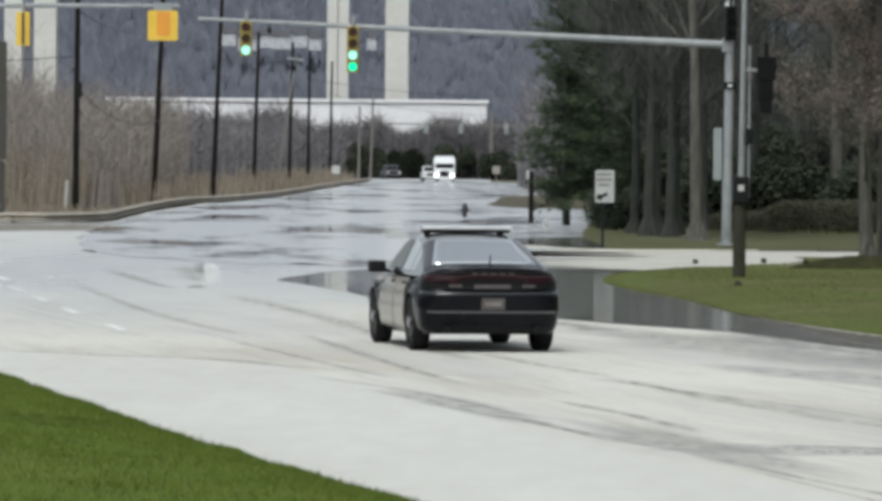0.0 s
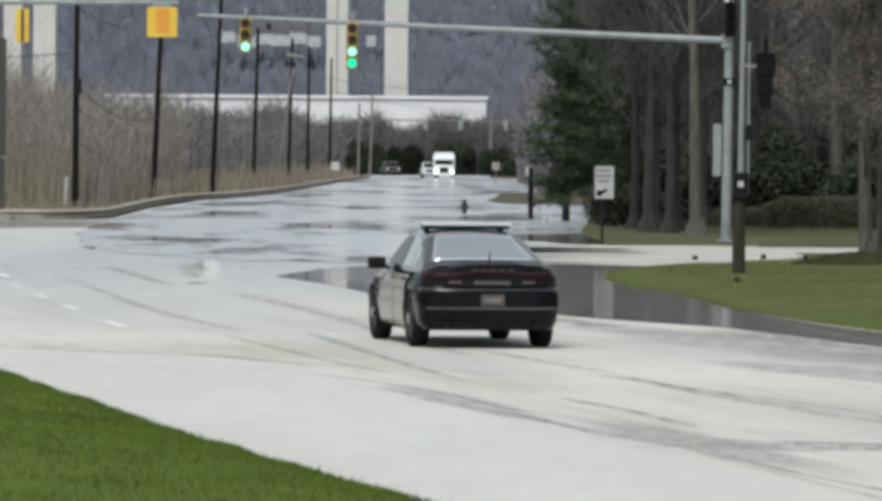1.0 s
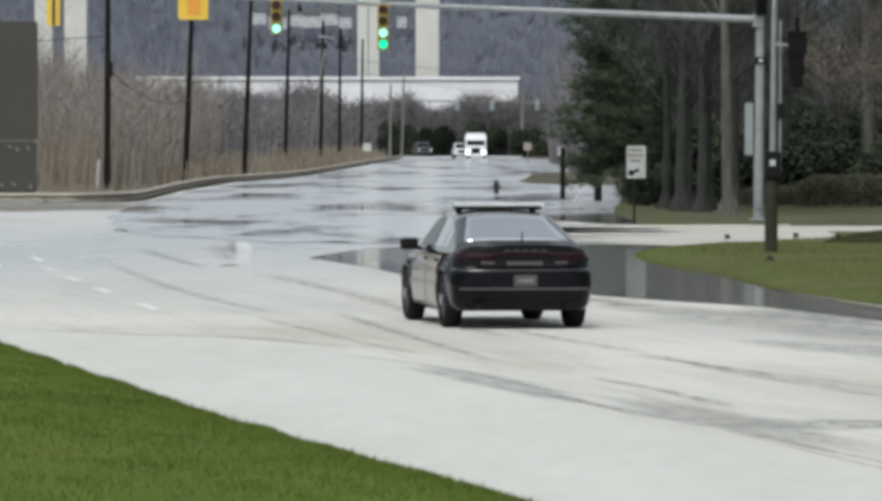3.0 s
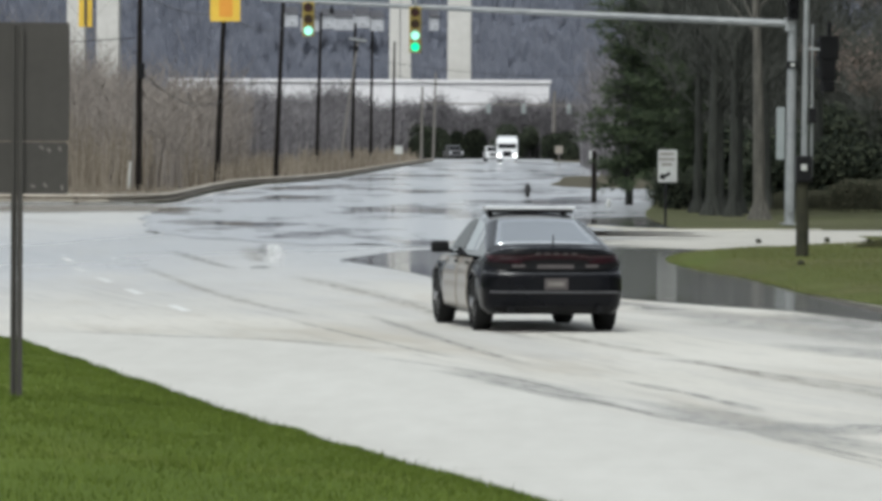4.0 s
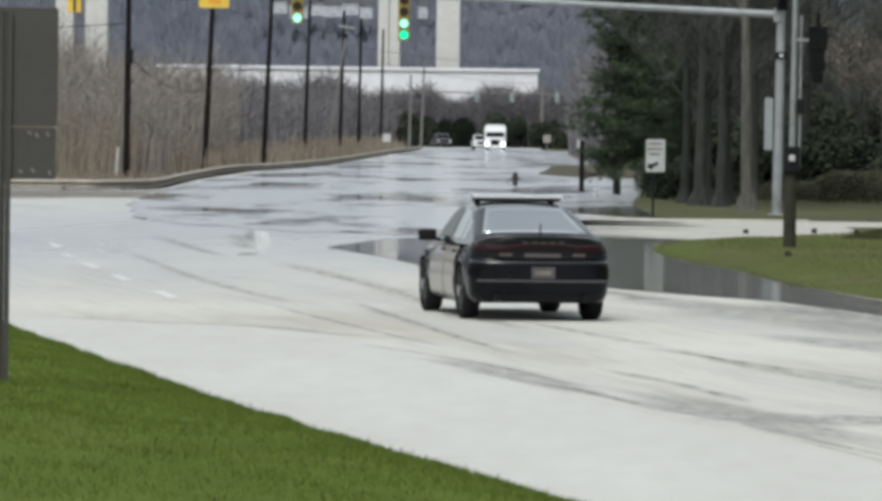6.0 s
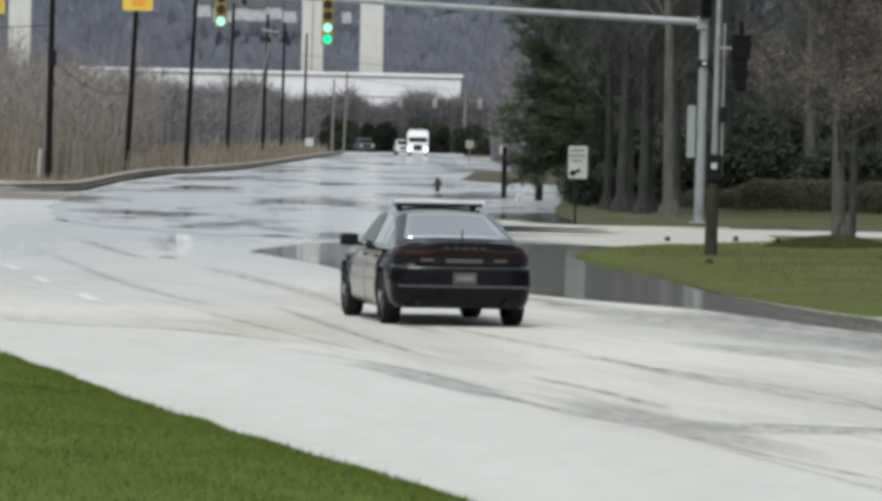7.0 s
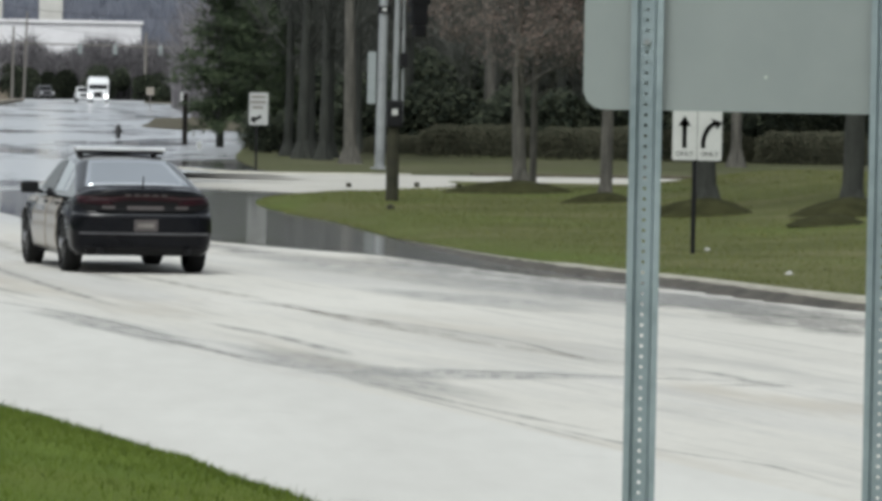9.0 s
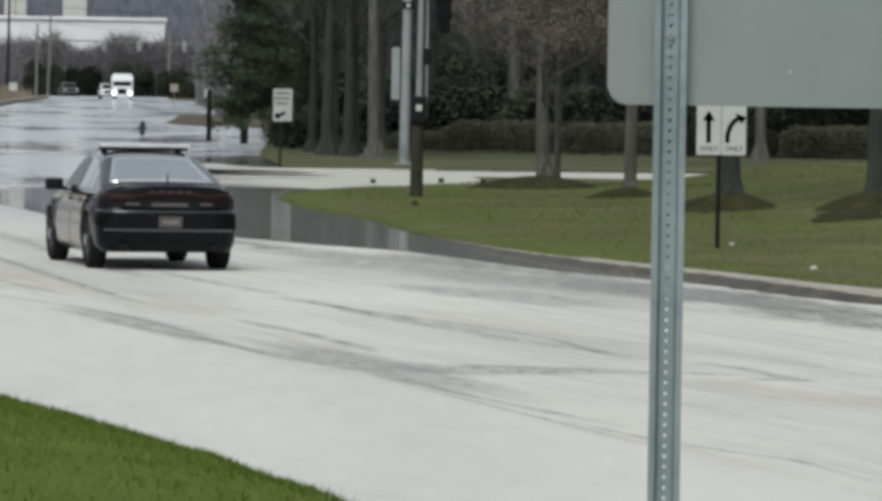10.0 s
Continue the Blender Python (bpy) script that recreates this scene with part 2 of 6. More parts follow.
M = {
    "road": pavement_mat(),
    # last colour of each water: mud tone with reflected sky painted in
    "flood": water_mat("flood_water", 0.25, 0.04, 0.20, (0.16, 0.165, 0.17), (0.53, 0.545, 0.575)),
    "puddle": water_mat("puddle_water", 0.04, 0.03, 0.10, (0.142, 0.138, 0.122), (0.232, 0.231, 0.225)),
    "verge": lawn_mat("fresh_grass_turf", (0.081, 0.116, 0.016), (0.099, 0.142, 0.022), (0.122, 0.146, 0.028), (0.125, 0.172, 0.026)),
    "lawn": lawn_mat("worn_spring_lawn", (0.076, 0.086, 0.030), (0.104, 0.114, 0.039), (0.172, 0.160, 0.082), (0.100, 0.136, 0.030)),
    "dull_lawn": lawn_mat("drowned_dull_turf", (0.074, 0.080, 0.038), (0.102, 0.104, 0.056), (0.135, 0.125, 0.082), (0.090, 0.098, 0.045)),
    "blade": surface("grass_blade", (0.077, 0.112, 0.015), (0.112, 0.151, 0.026), 3, 0.8, relief=0, vary=0.15, spec=0.2),
    "dull_blade": surface("dull_grass_blade", (0.083, 0.099, 0.027), (0.150, 0.154, 0.056), 3, 0.85, relief=0, vary=0.8, spec=0.2),
    "soil": surface("bare_soil", (0.05, 0.045, 0.03), (0.10, 0.085, 0.05), 3, 0.95, relief=0.6, depth=0.03),
    "kerb": surface("kerb_concrete", (0.34, 0.325, 0.27), (0.52, 0.50, 0.43), 1.5, 0.85, relief=0.3),
    "side": surface("pale_side_road", (0.38, 0.37, 0.33), (0.52, 0.50, 0.46), 0.4, 0.85, relief=0.2),
    "steel": surface("galvanised_steel", (0.20, 0.212, 0.216), (0.31, 0.322, 0.326), 2.5, 0.5, 0.35, relief=0.05),
    "alu": surface("sheet_aluminium", (0.215, 0.24, 0.242), (0.265, 0.29, 0.29), 0.8, 0.55, 0.25, relief=0.03),
    "postzinc": surface("zinc_post", (0.20, 0.245, 0.265), (0.31, 0.365, 0.39), 3.5, 0.5, 0.4, relief=0.1, depth=0.003),
    "brown": surface("brown_painted_metal", (0.036, 0.032, 0.029), (0.052, 0.047, 0.043), 1.5, 0.6, relief=0.05),
    "darkwood": surface("creosoted_pole_wood", (0.007, 0.006, 0.006), (0.019, 0.016, 0.014), 2, 0.9, relief=0.5, spec=0.1, stretch=(4, 4, 0.25)),
    "greywood": surface("weathered_pole_wood", (0.13, 0.12, 0.11), (0.22, 0.205, 0.19), 2, 0.9, relief=0.4, stretch=(4, 4, 0.25)),
    "mosswood": surface("damp_stained_post", (0.012, 0.012, 0.007), (0.036, 0.035, 0.018), 4, 0.9, relief=0.5),
    "black": surface("black_plastic", (0.006, 0.006, 0.007), (0.011, 0.011, 0.012), 3, 0.5, relief=0.05, spec=0.15),
    "signal_yellow": surface("signal_yellow_paint", (0.27, 0.205, 0.045), (0.38, 0.29, 0.065), 3, 0.5, relief=0.05),
    "sign_yellow": surface("sign_yellow_sheet", (0.58, 0.37, 0.035), (0.70, 0.47, 0.055), 2, 0.4, relief=0.02),
    "sign_orange": surface("sign_orange_sheet", (0.58, 0.24, 0.025), (0.66, 0.29, 0.03), 2, 0.4, relief=0.02),
    "sign_white": surface("sign_white_sheet", (0.40, 0.41, 0.39), (0.50, 0.505, 0.485), 1.5, 0.4, relief=0.02),
    "slab": surface("smooth_pale_concrete", (0.50, 0.49, 0.458), (0.60, 0.592, 0.558), 0.35, 0.85, relief=0.15, stretch=(1, 0.2, 1)),
    # darker copy of the verge blade, painting in shade along the edge
    "shade_blade": surface("shaded_fringe_blade", (0.030, 0.042, 0.012), (0.075, 0.095, 0.028), 3, 0.9, relief=0, vary=0.6, spec=0.1),
    "grey_sign": surface("grey_sign_sheet", (0.27, 0.275, 0.265), (0.40, 0.405, 0.39), 2.5, 0.5, relief=0.02),
    "bark": surface("grey_bark", (0.0135, 0.015, 0.0125), (0.049, 0.052, 0.044), 2.5, 0.95, relief=0.8, depth=0.03, stretch=(3, 3, 0.5)),
    "pale_bark": surface("pale_bark", (0.036, 0.035, 0.030), (0.145, 0.136, 0.118), 2.5, 0.95, relief=0.8, depth=0.03, stretch=(3, 3, 0.5)),
    "twig": surface("dark_twigs", (0.049, 0.052, 0.046), (0.102, 0.105, 0.094), 1, 0.95, relief=0, vary=0.6, spec=0.1),
    "needle": surface("pine_needles", (0.018, 0.029, 0.016), (0.080, 0.104, 0.056), 1.5, 0.85, relief=0, vary=0.8, spec=0.2),
    "dry_leaf": surface("dry_brown_leaves", (0.165, 0.120, 0.104), (0.285, 0.220, 0.192), 2, 0.9, relief=0, vary=0.55, spec=0.1),
    "hedge": surface("evergreen_hedge_leaf", (0.016, 0.022, 0.015), (0.048, 0.056, 0.036), 2, 0.85, relief=0, vary=0.8, spec=0.2),
    "bush": surface("clipped_hedge_twigs", (0.052, 0.056, 0.038), (0.098, 0.096, 0.066), 2, 0.95, relief=0, vary=0.8, spec=0.1),
    "reed": surface("dry_reed", (0.16, 0.135, 0.105), (0.27, 0.235, 0.19), 0.4, 0.9, relief=0, vary=0.9, spec=0.1),
    "scrub": surface("grey_scrub_twigs", (0.16, 0.142, 0.128), (0.28, 0.25, 0.225), 0.05, 0.95, relief=0, vary=0.8, spec=0.1),
    # twig colour lightened to lilac-grey in place of distance haze
    "far_scrub": surface("haze_grey_scrub", (0.090, 0.086, 0.094), (0.190, 0.180, 0.188), 0.05, 0.95, relief=0, vary=0.9, spec=0.1),
    # blue-grey of distance haze is put into the next two base colours
    "hill": surface("haze_blue_hill", (0.106, 0.115, 0.144), (0.148, 0.157, 0.190), 0.02, 0.95, relief=0.4, depth=3, spec=0.1),
    "hill_tree": surface("haze_blue_trees", (0.110, 0.119, 0.149), (0.155, 0.163, 0.196), 0.03, 0.95, relief=0, vary=0.25, spec=0.1),
    "white_wall": surface("white_cladding", (0.66, 0.65, 0.67), (0.80, 0.79, 0.81), 0.1, 0.6, relief=0.02),
    "pier": surface("pale_pier_concrete", (0.50, 0.49, 0.47), (0.62, 0.61, 0.59), 0.1, 0.85, relief=0.1),
    "rail": surface("weathered_guardrail", (0.26, 0.225, 0.18), (0.46, 0.42, 0.36), 0.8, 0.7, 0.1, relief=0.1),
    "line": surface("worn_white_paint", (0.55, 0.55, 0.54), (0.80, 0.80, 0.79), 5, 0.7, relief=0.1),
    "white_paint": surface("white_car_paint", (0.75, 0.76, 0.77), (0.80, 0.81, 0.82), 0.5, 0.3, coat=0.6, relief=0),
    "black_paint": surface("black_car_paint", (0.003, 0.0033, 0.005), (0.005, 0.0055, 0.008), 0.5, 0.14, coat=0.0, relief=0, spec=0.17),
    "tan_tone": surface("beige_tone", (0.24, 0.215, 0.185), (0.30, 0.27, 0.235), 0.5, 0.3, coat=0.5, relief=0),
    "grey_paint": surface("grey_car_paint", (0.10, 0.10, 0.11), (0.13, 0.13, 0.14), 0.5, 0.3, coat=0.5, relief=0),
    "tyre": surface("tyre_rubber", (0.006, 0.006, 0.006), (0.014, 0.014, 0.014), 8, 0.85, relief=0.2, spec=0.2),
    "rim": surface("wheel_metal", (0.30, 0.30, 0.31), (0.48, 0.48, 0.49), 4, 0.35, 0.8, relief=0.02),
    "dark_rim": surface("dark_wheel_metal", (0.03, 0.03, 0.03), (0.05, 0.05, 0.05), 4, 0.4, 0.6, relief=0.02),
    "chrome": surface("chrome", (0.6, 0.6, 0.6), (0.7, 0.7, 0.7), 3, 0.15, 1.0, relief=0),
    "glass": surface("car_glass", (0.006, 0.007, 0.008), (0.012, 0.013, 0.015), 0.6, 0.06, relief=0, spec=0.4),
    # pale metallic base put in to strengthen the sky's reflection in the glass
    "rear_glass": surface("mirrored_pale_glass", (0.76, 0.79, 0.82), (0.84, 0.87, 0.90), 0.6, 0.08, 0.9, relief=0, spec=1.0),
    "dull_white": surface("dull_plate", (0.055, 0.048, 0.048), (0.095, 0.082, 0.082), 6, 0.5, relief=0),
    "red_lens": surface("red_lens", (0.009, 0.002, 0.004), (0.024, 0.003, 0.007), 5, 0.3, coat=0.0, relief=0, spec=0.2),
    # pink of the lamp ring, with the upper edge's reflection put in
    "pink_lens": surface("pink_lens_rim", (0.035, 0.013, 0.017), (0.080, 0.038, 0.043), 5, 0.3, relief=0, spec=0.4),
    "clear_lens": surface("clear_lens", (0.55, 0.56, 0.57), (0.68, 0.69, 0.70), 6, 0.25, coat=0.4, relief=0),
    # kerb face's shade and gutter dirt in one brown
    "kerb_foot": surface("kerb_shade_and_dirt", (0.028, 0.026, 0.021), (0.110, 0.098, 0.080), 1.6, 0.75, relief=0.6, depth=0.03),
    "mound_bank": surface("dark_mound_bank", (0.020, 0.021, 0.010), (0.054, 0.055, 0.025), 4, 0.95, relief=0.6, depth=0.03, spec=0.05),
    "house_wall": surface("distant_house_wall", (0.34, 0.35, 0.375), (0.56, 0.57, 0.60), 0.9, 0.8, relief=0.05),
    # lighter, shinier copy of black_paint, sky light put into roof and ledge
    "lit_black": surface("sky_lit_black_paint", (0.02, 0.021, 0.024), (0.03, 0.031, 0.035), 0.5, 0.12, coat=0.8, relief=0, spec=0.8),
    "paper": surface("crumpled_litter", (0.42, 0.42, 0.39), (0.58, 0.58, 0.55), 6, 0.8, relief=0.3),
    "hydrant": surface("worn_hydrant_paint", (0.015, 0.015, 0.018), (0.04, 0.036, 0.035), 5, 0.6, relief=0.1),
    "green_on": lamp_mat("lit_green_lens", (0.02, 0.72, 0.36), 1.3),
    "white_on": lamp_mat("lit_pale_green_lens", (0.42, 0.95, 0.78), 1.05),
    "amber_off": surface("unlit_amber_lens", (0.045, 0.018, 0.004), (0.07, 0.028, 0.007), 6, 0.25, relief=0),
    "red_off": surface("unlit_red_lens", (0.05, 0.008, 0.005), (0.08, 0.012, 0.008), 6, 0.25, relief=0),
    "headlamp": lamp_mat("headlamp_glow", (1.0, 0.98, 0.92), 5.0),
    "roof_dark": surface("dark_roof", (0.06, 0.06, 0.07), (0.10, 0.10, 0.11), 0.3, 0.9, relief=0.1),
}


# ---- mesh helpers ----
def mesh_of(name, bm, mat, smooth=False):
    me = bpy.data.meshes.new(name)
    bm.to_mesh(me)
    bm.free()
    me.materials.append(mat)
    if smooth:
        me.shade_smooth()
    return me


def part(name, bm, mat, parent=None, label="", smooth=False):
    ob = new(name, mesh_of(name, bm, mat, smooth))
    ob.parent = parent
    if label:
        ob["label"] = label
    return ob


def sheet(name, verts, faces, mat, parent=None, smooth=False):
    me = bpy.data.meshes.new(name)
    me.from_pydata(verts, [], faces)
    me.materials.append(mat)
    if smooth:
        me.shade_smooth()
    ob = new(name, me)
    ob.parent = parent
    return ob


def thing(name, m, label, category, group=""):
    e = new(name)
    e.matrix_basis = m
    return tagged(e, label, category, group)


def box(bm, size, at=(0, 0, 0), bevel=0.0, m=None):
    r = bmesh.ops.create_cube(bm, size=1)
    t = Matrix.Translation(at) @ (m or Matrix()) @ Matrix.Diagonal((*size, 1))
    bmesh.ops.transform(bm, matrix=t, verts=r["verts"])
    if bevel:
        edges = list({e for v in r["verts"] for e in v.link_edges})
        bmesh.ops.bevel(bm, geom=edges, offset=bevel, segments=2, affect="EDGES", profile=0.7)
    return bm


def tube(bm, a, b, r0, r1=None, sides=12, caps=True):
    a, b = Vector(a), Vector(b)
    r1 = r0 if r1 is None else r1
    d = b - a
    r = bmesh.ops.create_cone(bm, cap_ends=caps, segments=sides, radius1=r0, radius2=r1, depth=d.length)
    t = Matrix.Translation((a + b) / 2) @ d.to_track_quat("Z", "Y").to_matrix().to_4x4()
    bmesh.ops.transform(bm, matrix=t, verts=r["verts"])
    return bm


def bm_box(size, at=(0, 0, 0), bevel=0.0, m=None):
    return box(bmesh.new(), size, at, bevel, m)


def bm_tube(a, b, r0, r1=None, sides=12):
    return tube(bmesh.new(), a, b, r0, r1, sides)


def rounded_plate(w, h, t, r, seg=6):
    """An upright plate in the xz plane with rounded corners, centred, t thick along y."""
    bm = bmesh.new()
    ring = []
    for cx, cz, a0 in ((w / 2 - r, h / 2 - r, 0), (-w / 2 + r, h / 2 - r, 90), (-w / 2 + r, -h / 2 + r, 180), (w / 2 - r, -h / 2 + r, 270)):
        for i in range(seg + 1):
            a = radians(a0 + 90 * i / seg)
            ring.append((cx + r * math.cos(a), cz + r * math.sin(a)))
    f = [bm.verts.new((x, -t / 2, z)) for x, z in ring]
    b = [bm.verts.new((x, t / 2, z)) for x, z in ring]
    bm.faces.new(f)
    bm.faces.new(b[::-1])
    n = len(ring)
    for i in range(n):
        bm.faces.new((f[i], b[i], b[(i + 1) % n], f[(i + 1) % n]))
    bmesh.ops.recalc_face_normals(bm, faces=bm.faces)
    return bm


# ---- ground, roads, water ----
def soft_step(t):
    t = max(0.0, min(1.0, t))
    return t * t * (3 - 2 * t)


def flat(name, outline, z, mat, label, category):
    bm = bmesh.new()
    bm.faces.new([bm.verts.new((x, y, z)) for x, y in outline])
    bmesh.ops.triangulate(bm, faces=bm.faces)
    ob = part(name, bm, mat)
    return tagged(ob, label, category, kind="structure")


def smooth_line(pts, n=8):
    """A Catmull-Rom line through the plan's corner points."""
    out = []
    for i in range(len(pts) - 1):
        p = [Vector(pts[max(0, min(len(pts) - 1, i + k))]) for k in (-1, 0, 1, 2)]
        for j in range(n):
            t = j / n
            out.append(tuple(0.5 * (2 * p[1] + (p[2] - p[0]) * t + (2 * p[0] - 5 * p[1] + 4 * p[2] - p[3]) * t * t + (3 * p[1] - p[0] - 3 * p[2] + p[3]) * t ** 3)))
    out.append(tuple(pts[-1]))
    return out


flat("ground", [(-4000, -1500), (4000, -1500), (4000, 4500), (-4000, 4500)], -0.12, M["soil"], "flat brown soil reaching to the far hills", "ground")

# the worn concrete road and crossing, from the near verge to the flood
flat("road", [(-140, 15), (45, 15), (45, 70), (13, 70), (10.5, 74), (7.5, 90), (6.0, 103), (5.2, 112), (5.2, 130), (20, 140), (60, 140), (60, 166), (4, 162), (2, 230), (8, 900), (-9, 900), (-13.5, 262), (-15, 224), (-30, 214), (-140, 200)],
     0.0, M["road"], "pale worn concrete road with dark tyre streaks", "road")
flat("side_road", [(4.6, 129.5), (10, 134), (14, 142), (40, 150), (80, 152), (80, 166), (40, 163.5), (14, 159.5), (6, 157.8), (5.2, 157.0), (1.6, 156.2), (4.9, 154.6), (5.4, 152.2), (2.4, 151.4), (5.0, 149.6), (5.8, 147.4), (0.6, 146.3), (2.6, 144.6), (5.2, 143.2), (1.4, 141.6), (3.9, 139.8), (-1.2, 138.4), (2.8, 136.8), (0.4, 135.0), (4.0, 133.6), (2.2, 132.2)], 0.02, M["side"], "pale concrete side road leading past the lawn", "road")

flat("shoulder_slab", smooth_line([(-60, 84), (-14, 73.5), (-5.64, 72.1), (-4.41, 71.6), (-3.58, 70.7), (-2.59, 69.2), (-1.93, 67.6), (-1.13, 64.2), (-0.5, 60.8), (0.4, 54.8), (1.1, 51.2), (1.85, 47.6), (2.6, 44.2), (3.6, 39.2), (6, 28), (8.5, 16)], 6) + [(-60, 16)], 0.004, M["slab"], "smooth pale concrete shoulder beside the verge", "road")

# flood water further down the road
FLOOD = [(-3.4, 131), (0, 133), (3.4, 134), (4.2, 150), (5.0, 158), (9.0, 166), (7.5, 200), (6.6, 230), (7.4, 266), (7.6, 320), (7.0, 400), (9.4, 640), (-7.6, 640), (-9.0, 500), (-10.2, 380), (-12.3, 318), (-13.0, 262), (-12.6, 224), (-11.5, 180), (-9, 148), (-6, 136)]
ragged_edge = [(x + 0.35 * noise.noise((x, y * 0.3, 1)) * (1 if y < 260 else 0.3), y + 5 * noise.noise((x * 0.8, y * 0.2, 5)) * (1 if y < 260 else 0)) for x, y in smooth_line(FLOOD + FLOOD[:1], 16)[:-1]]
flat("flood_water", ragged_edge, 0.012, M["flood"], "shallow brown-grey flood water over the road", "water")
POOL = [(-3.4, 116.8), (-2.0, 108), (-0.6, 98), (1.1, 91.8), (2.75, 86.8), (4.3, 82.9), (5.9, 75.4), (7.25, 71.4), (8.5, 66.3), (9.15, 63.9), (9.35, 64.4), (8.0, 72), (7.0, 77), (5.9, 88), (5.4, 96), (5.0, 103), (4.5, 110), (4.3, 119), (4.9, 127), (4.6, 129.5), (1.5, 131.2), (-1.1, 129), (-2.3, 126)]
flat("puddle", smooth_line(POOL + POOL[:1], 5)[:-1], 0.008, M["puddle"], "still dark puddle along the kerb mirroring the trees", "water")

# near verge: a raised bank of turf
LIP = smooth_line([(-60, 178), (-30, 118), (-14, 84), (-6.8, 69.0), (-4.85, 61.4), (-3.97, 56.8), (-3.20, 53.0), (-2.56, 49.5), (-2.0, 46.9), (-1.3, 43.6), (-0.45, 40.0), (0.36, 36.3), (1.31, 31.5), (2.6, 24), (5, 12), (8, 0), (14, -25)], 10)


def bank_height(d):
    return 0.13 + 0.75 * (1 - math.exp(-max(0.0, d) / 6.0))


def verge():
    verts, faces = [], []
    steps = (0, 0.05, 0.3, 0.8, 1.6, 3, 5, 8, 12, 20, 40)
    nrm = Vector((-0.93, -0.36))
    for x, y in LIP:
        verts.append((x, y, -0.05))
        for d in steps:
            z = bank_height(d) + 0.03 * noise.noise((x * 0.7, y * 0.7, d)) - (0.05 if d == 0 else 0)
            verts.append((x + nrm.x * d, y + nrm.y * d, z))
    k = len(steps) + 1
    for i in range(len(LIP) - 1):
        for j in range(k - 1):
            faces.append((i * k + j, i * k + j + 1, (i + 1) * k + j + 1, (i + 1) * k + j))
    return tagged(sheet("verge", verts, faces, M["verge"], smooth=True), "raised verge of short bright green turf", "grass", kind="structure")


verge()

# right-hand island and lawn with its kerb
KERB = smooth_line([(40, 55), (14.5, 58.5), (9.4, 64.5), (7.55, 72.0), (6.44, 77.1), (5.75, 82.6), (5.27, 88.3), (4.88, 93.4), (4.62, 98.7), (4.40, 102.8), (3.75, 108.8), (3.38, 116.5), (3.7, 123), (4.4, 127.5), (6, 129.3), (10, 133.6), (14, 141.6), (40, 149.5), (80, 151.5)], 8)


def standing(x, y):
    """How much of the kerb's height shows: it sinks under the water towards the nose of the island."""
    if x > 4.5 and y > 127.5:
        return float(np.interp(y, (127.5, 136), (0.0, 0.6)))
    return float(np.interp(y, (66, 77, 88, 93), (1.0, 0.8, 0.22, 0.0)))


def island():
    """The lawn: a sloping rim inside the kerb, then level turf."""
    bm = bmesh.new()
    rings = []
    for inset, k in ((0.03, 0.0), (0.5, 0.5), (1.3, 1.0)):
        ring = []
        for i, (x, y) in enumerate(KERB):
            a, b = Vector(KERB[max(0, i - 1)]), Vector(KERB[min(len(KERB) - 1, i + 1)])
            t = (b - a).normalized()
            z0 = 0.016 + 0.128 * standing(x, y)
            q = inset + (0.10 * noise.noise((x * 2.1, y * 1.1, 4)) if k == 0 and y > 90 else 0)
            ring.append(bm.verts.new((x + t.y * q, y - t.x * q, z0 + (0.13 - z0) * k)))
        rings.append(ring)
    for a, b in zip(rings, rings[1:]):
        for i in range(len(KERB) - 1):
            bm.faces.new((a[i], a[i + 1], b[i + 1], b[i]))
    inner = bm.faces.new(rings[-1] + [bm.verts.new((80, 55, 0.13))])
    bmesh.ops.triangulate(bm, faces=[inner])
    bmesh.ops.recalc_face_normals(bm, faces=bm.faces)
    return tagged(part("lawn", bm, M["lawn"]), "patchy spring lawn with bare spots", "grass", kind="structure")


def kerb(line, name, label, sunk=False, mat="kerb"):
    verts, faces = [], []
    prof = ((0.14, -0.03), (0.13, 0.01), (0.0, 0.012), (-0.02, 0.13), (-0.05, 0.15), (-0.17, 0.152), (-0.19, 0.10))
    for i, (x, y) in enumerate(line):
        a, b = Vector(line[max(0, i - 1)]), Vector(line[min(len(line) - 1, i + 1)])
        t = (b - a).normalized()
        n = Vector((-t.y, t.x))
        k = standing(x, y) if sunk else 1.0
        verts += [(x + n.x * o, y + n.y * o, z * k if z > 0.05 else z - 0.02 * (1 - k)) for o, z in prof]
    k = len(prof)
    for i in range(len(line) - 1):
        for j in range(k - 1):
            faces.append((i * k + j, i * k + j + 1, (i + 1) * k + j + 1, (i + 1) * k + j))
    return tagged(sheet(name, verts, faces, M[mat]), label, "kerb", kind="structure")


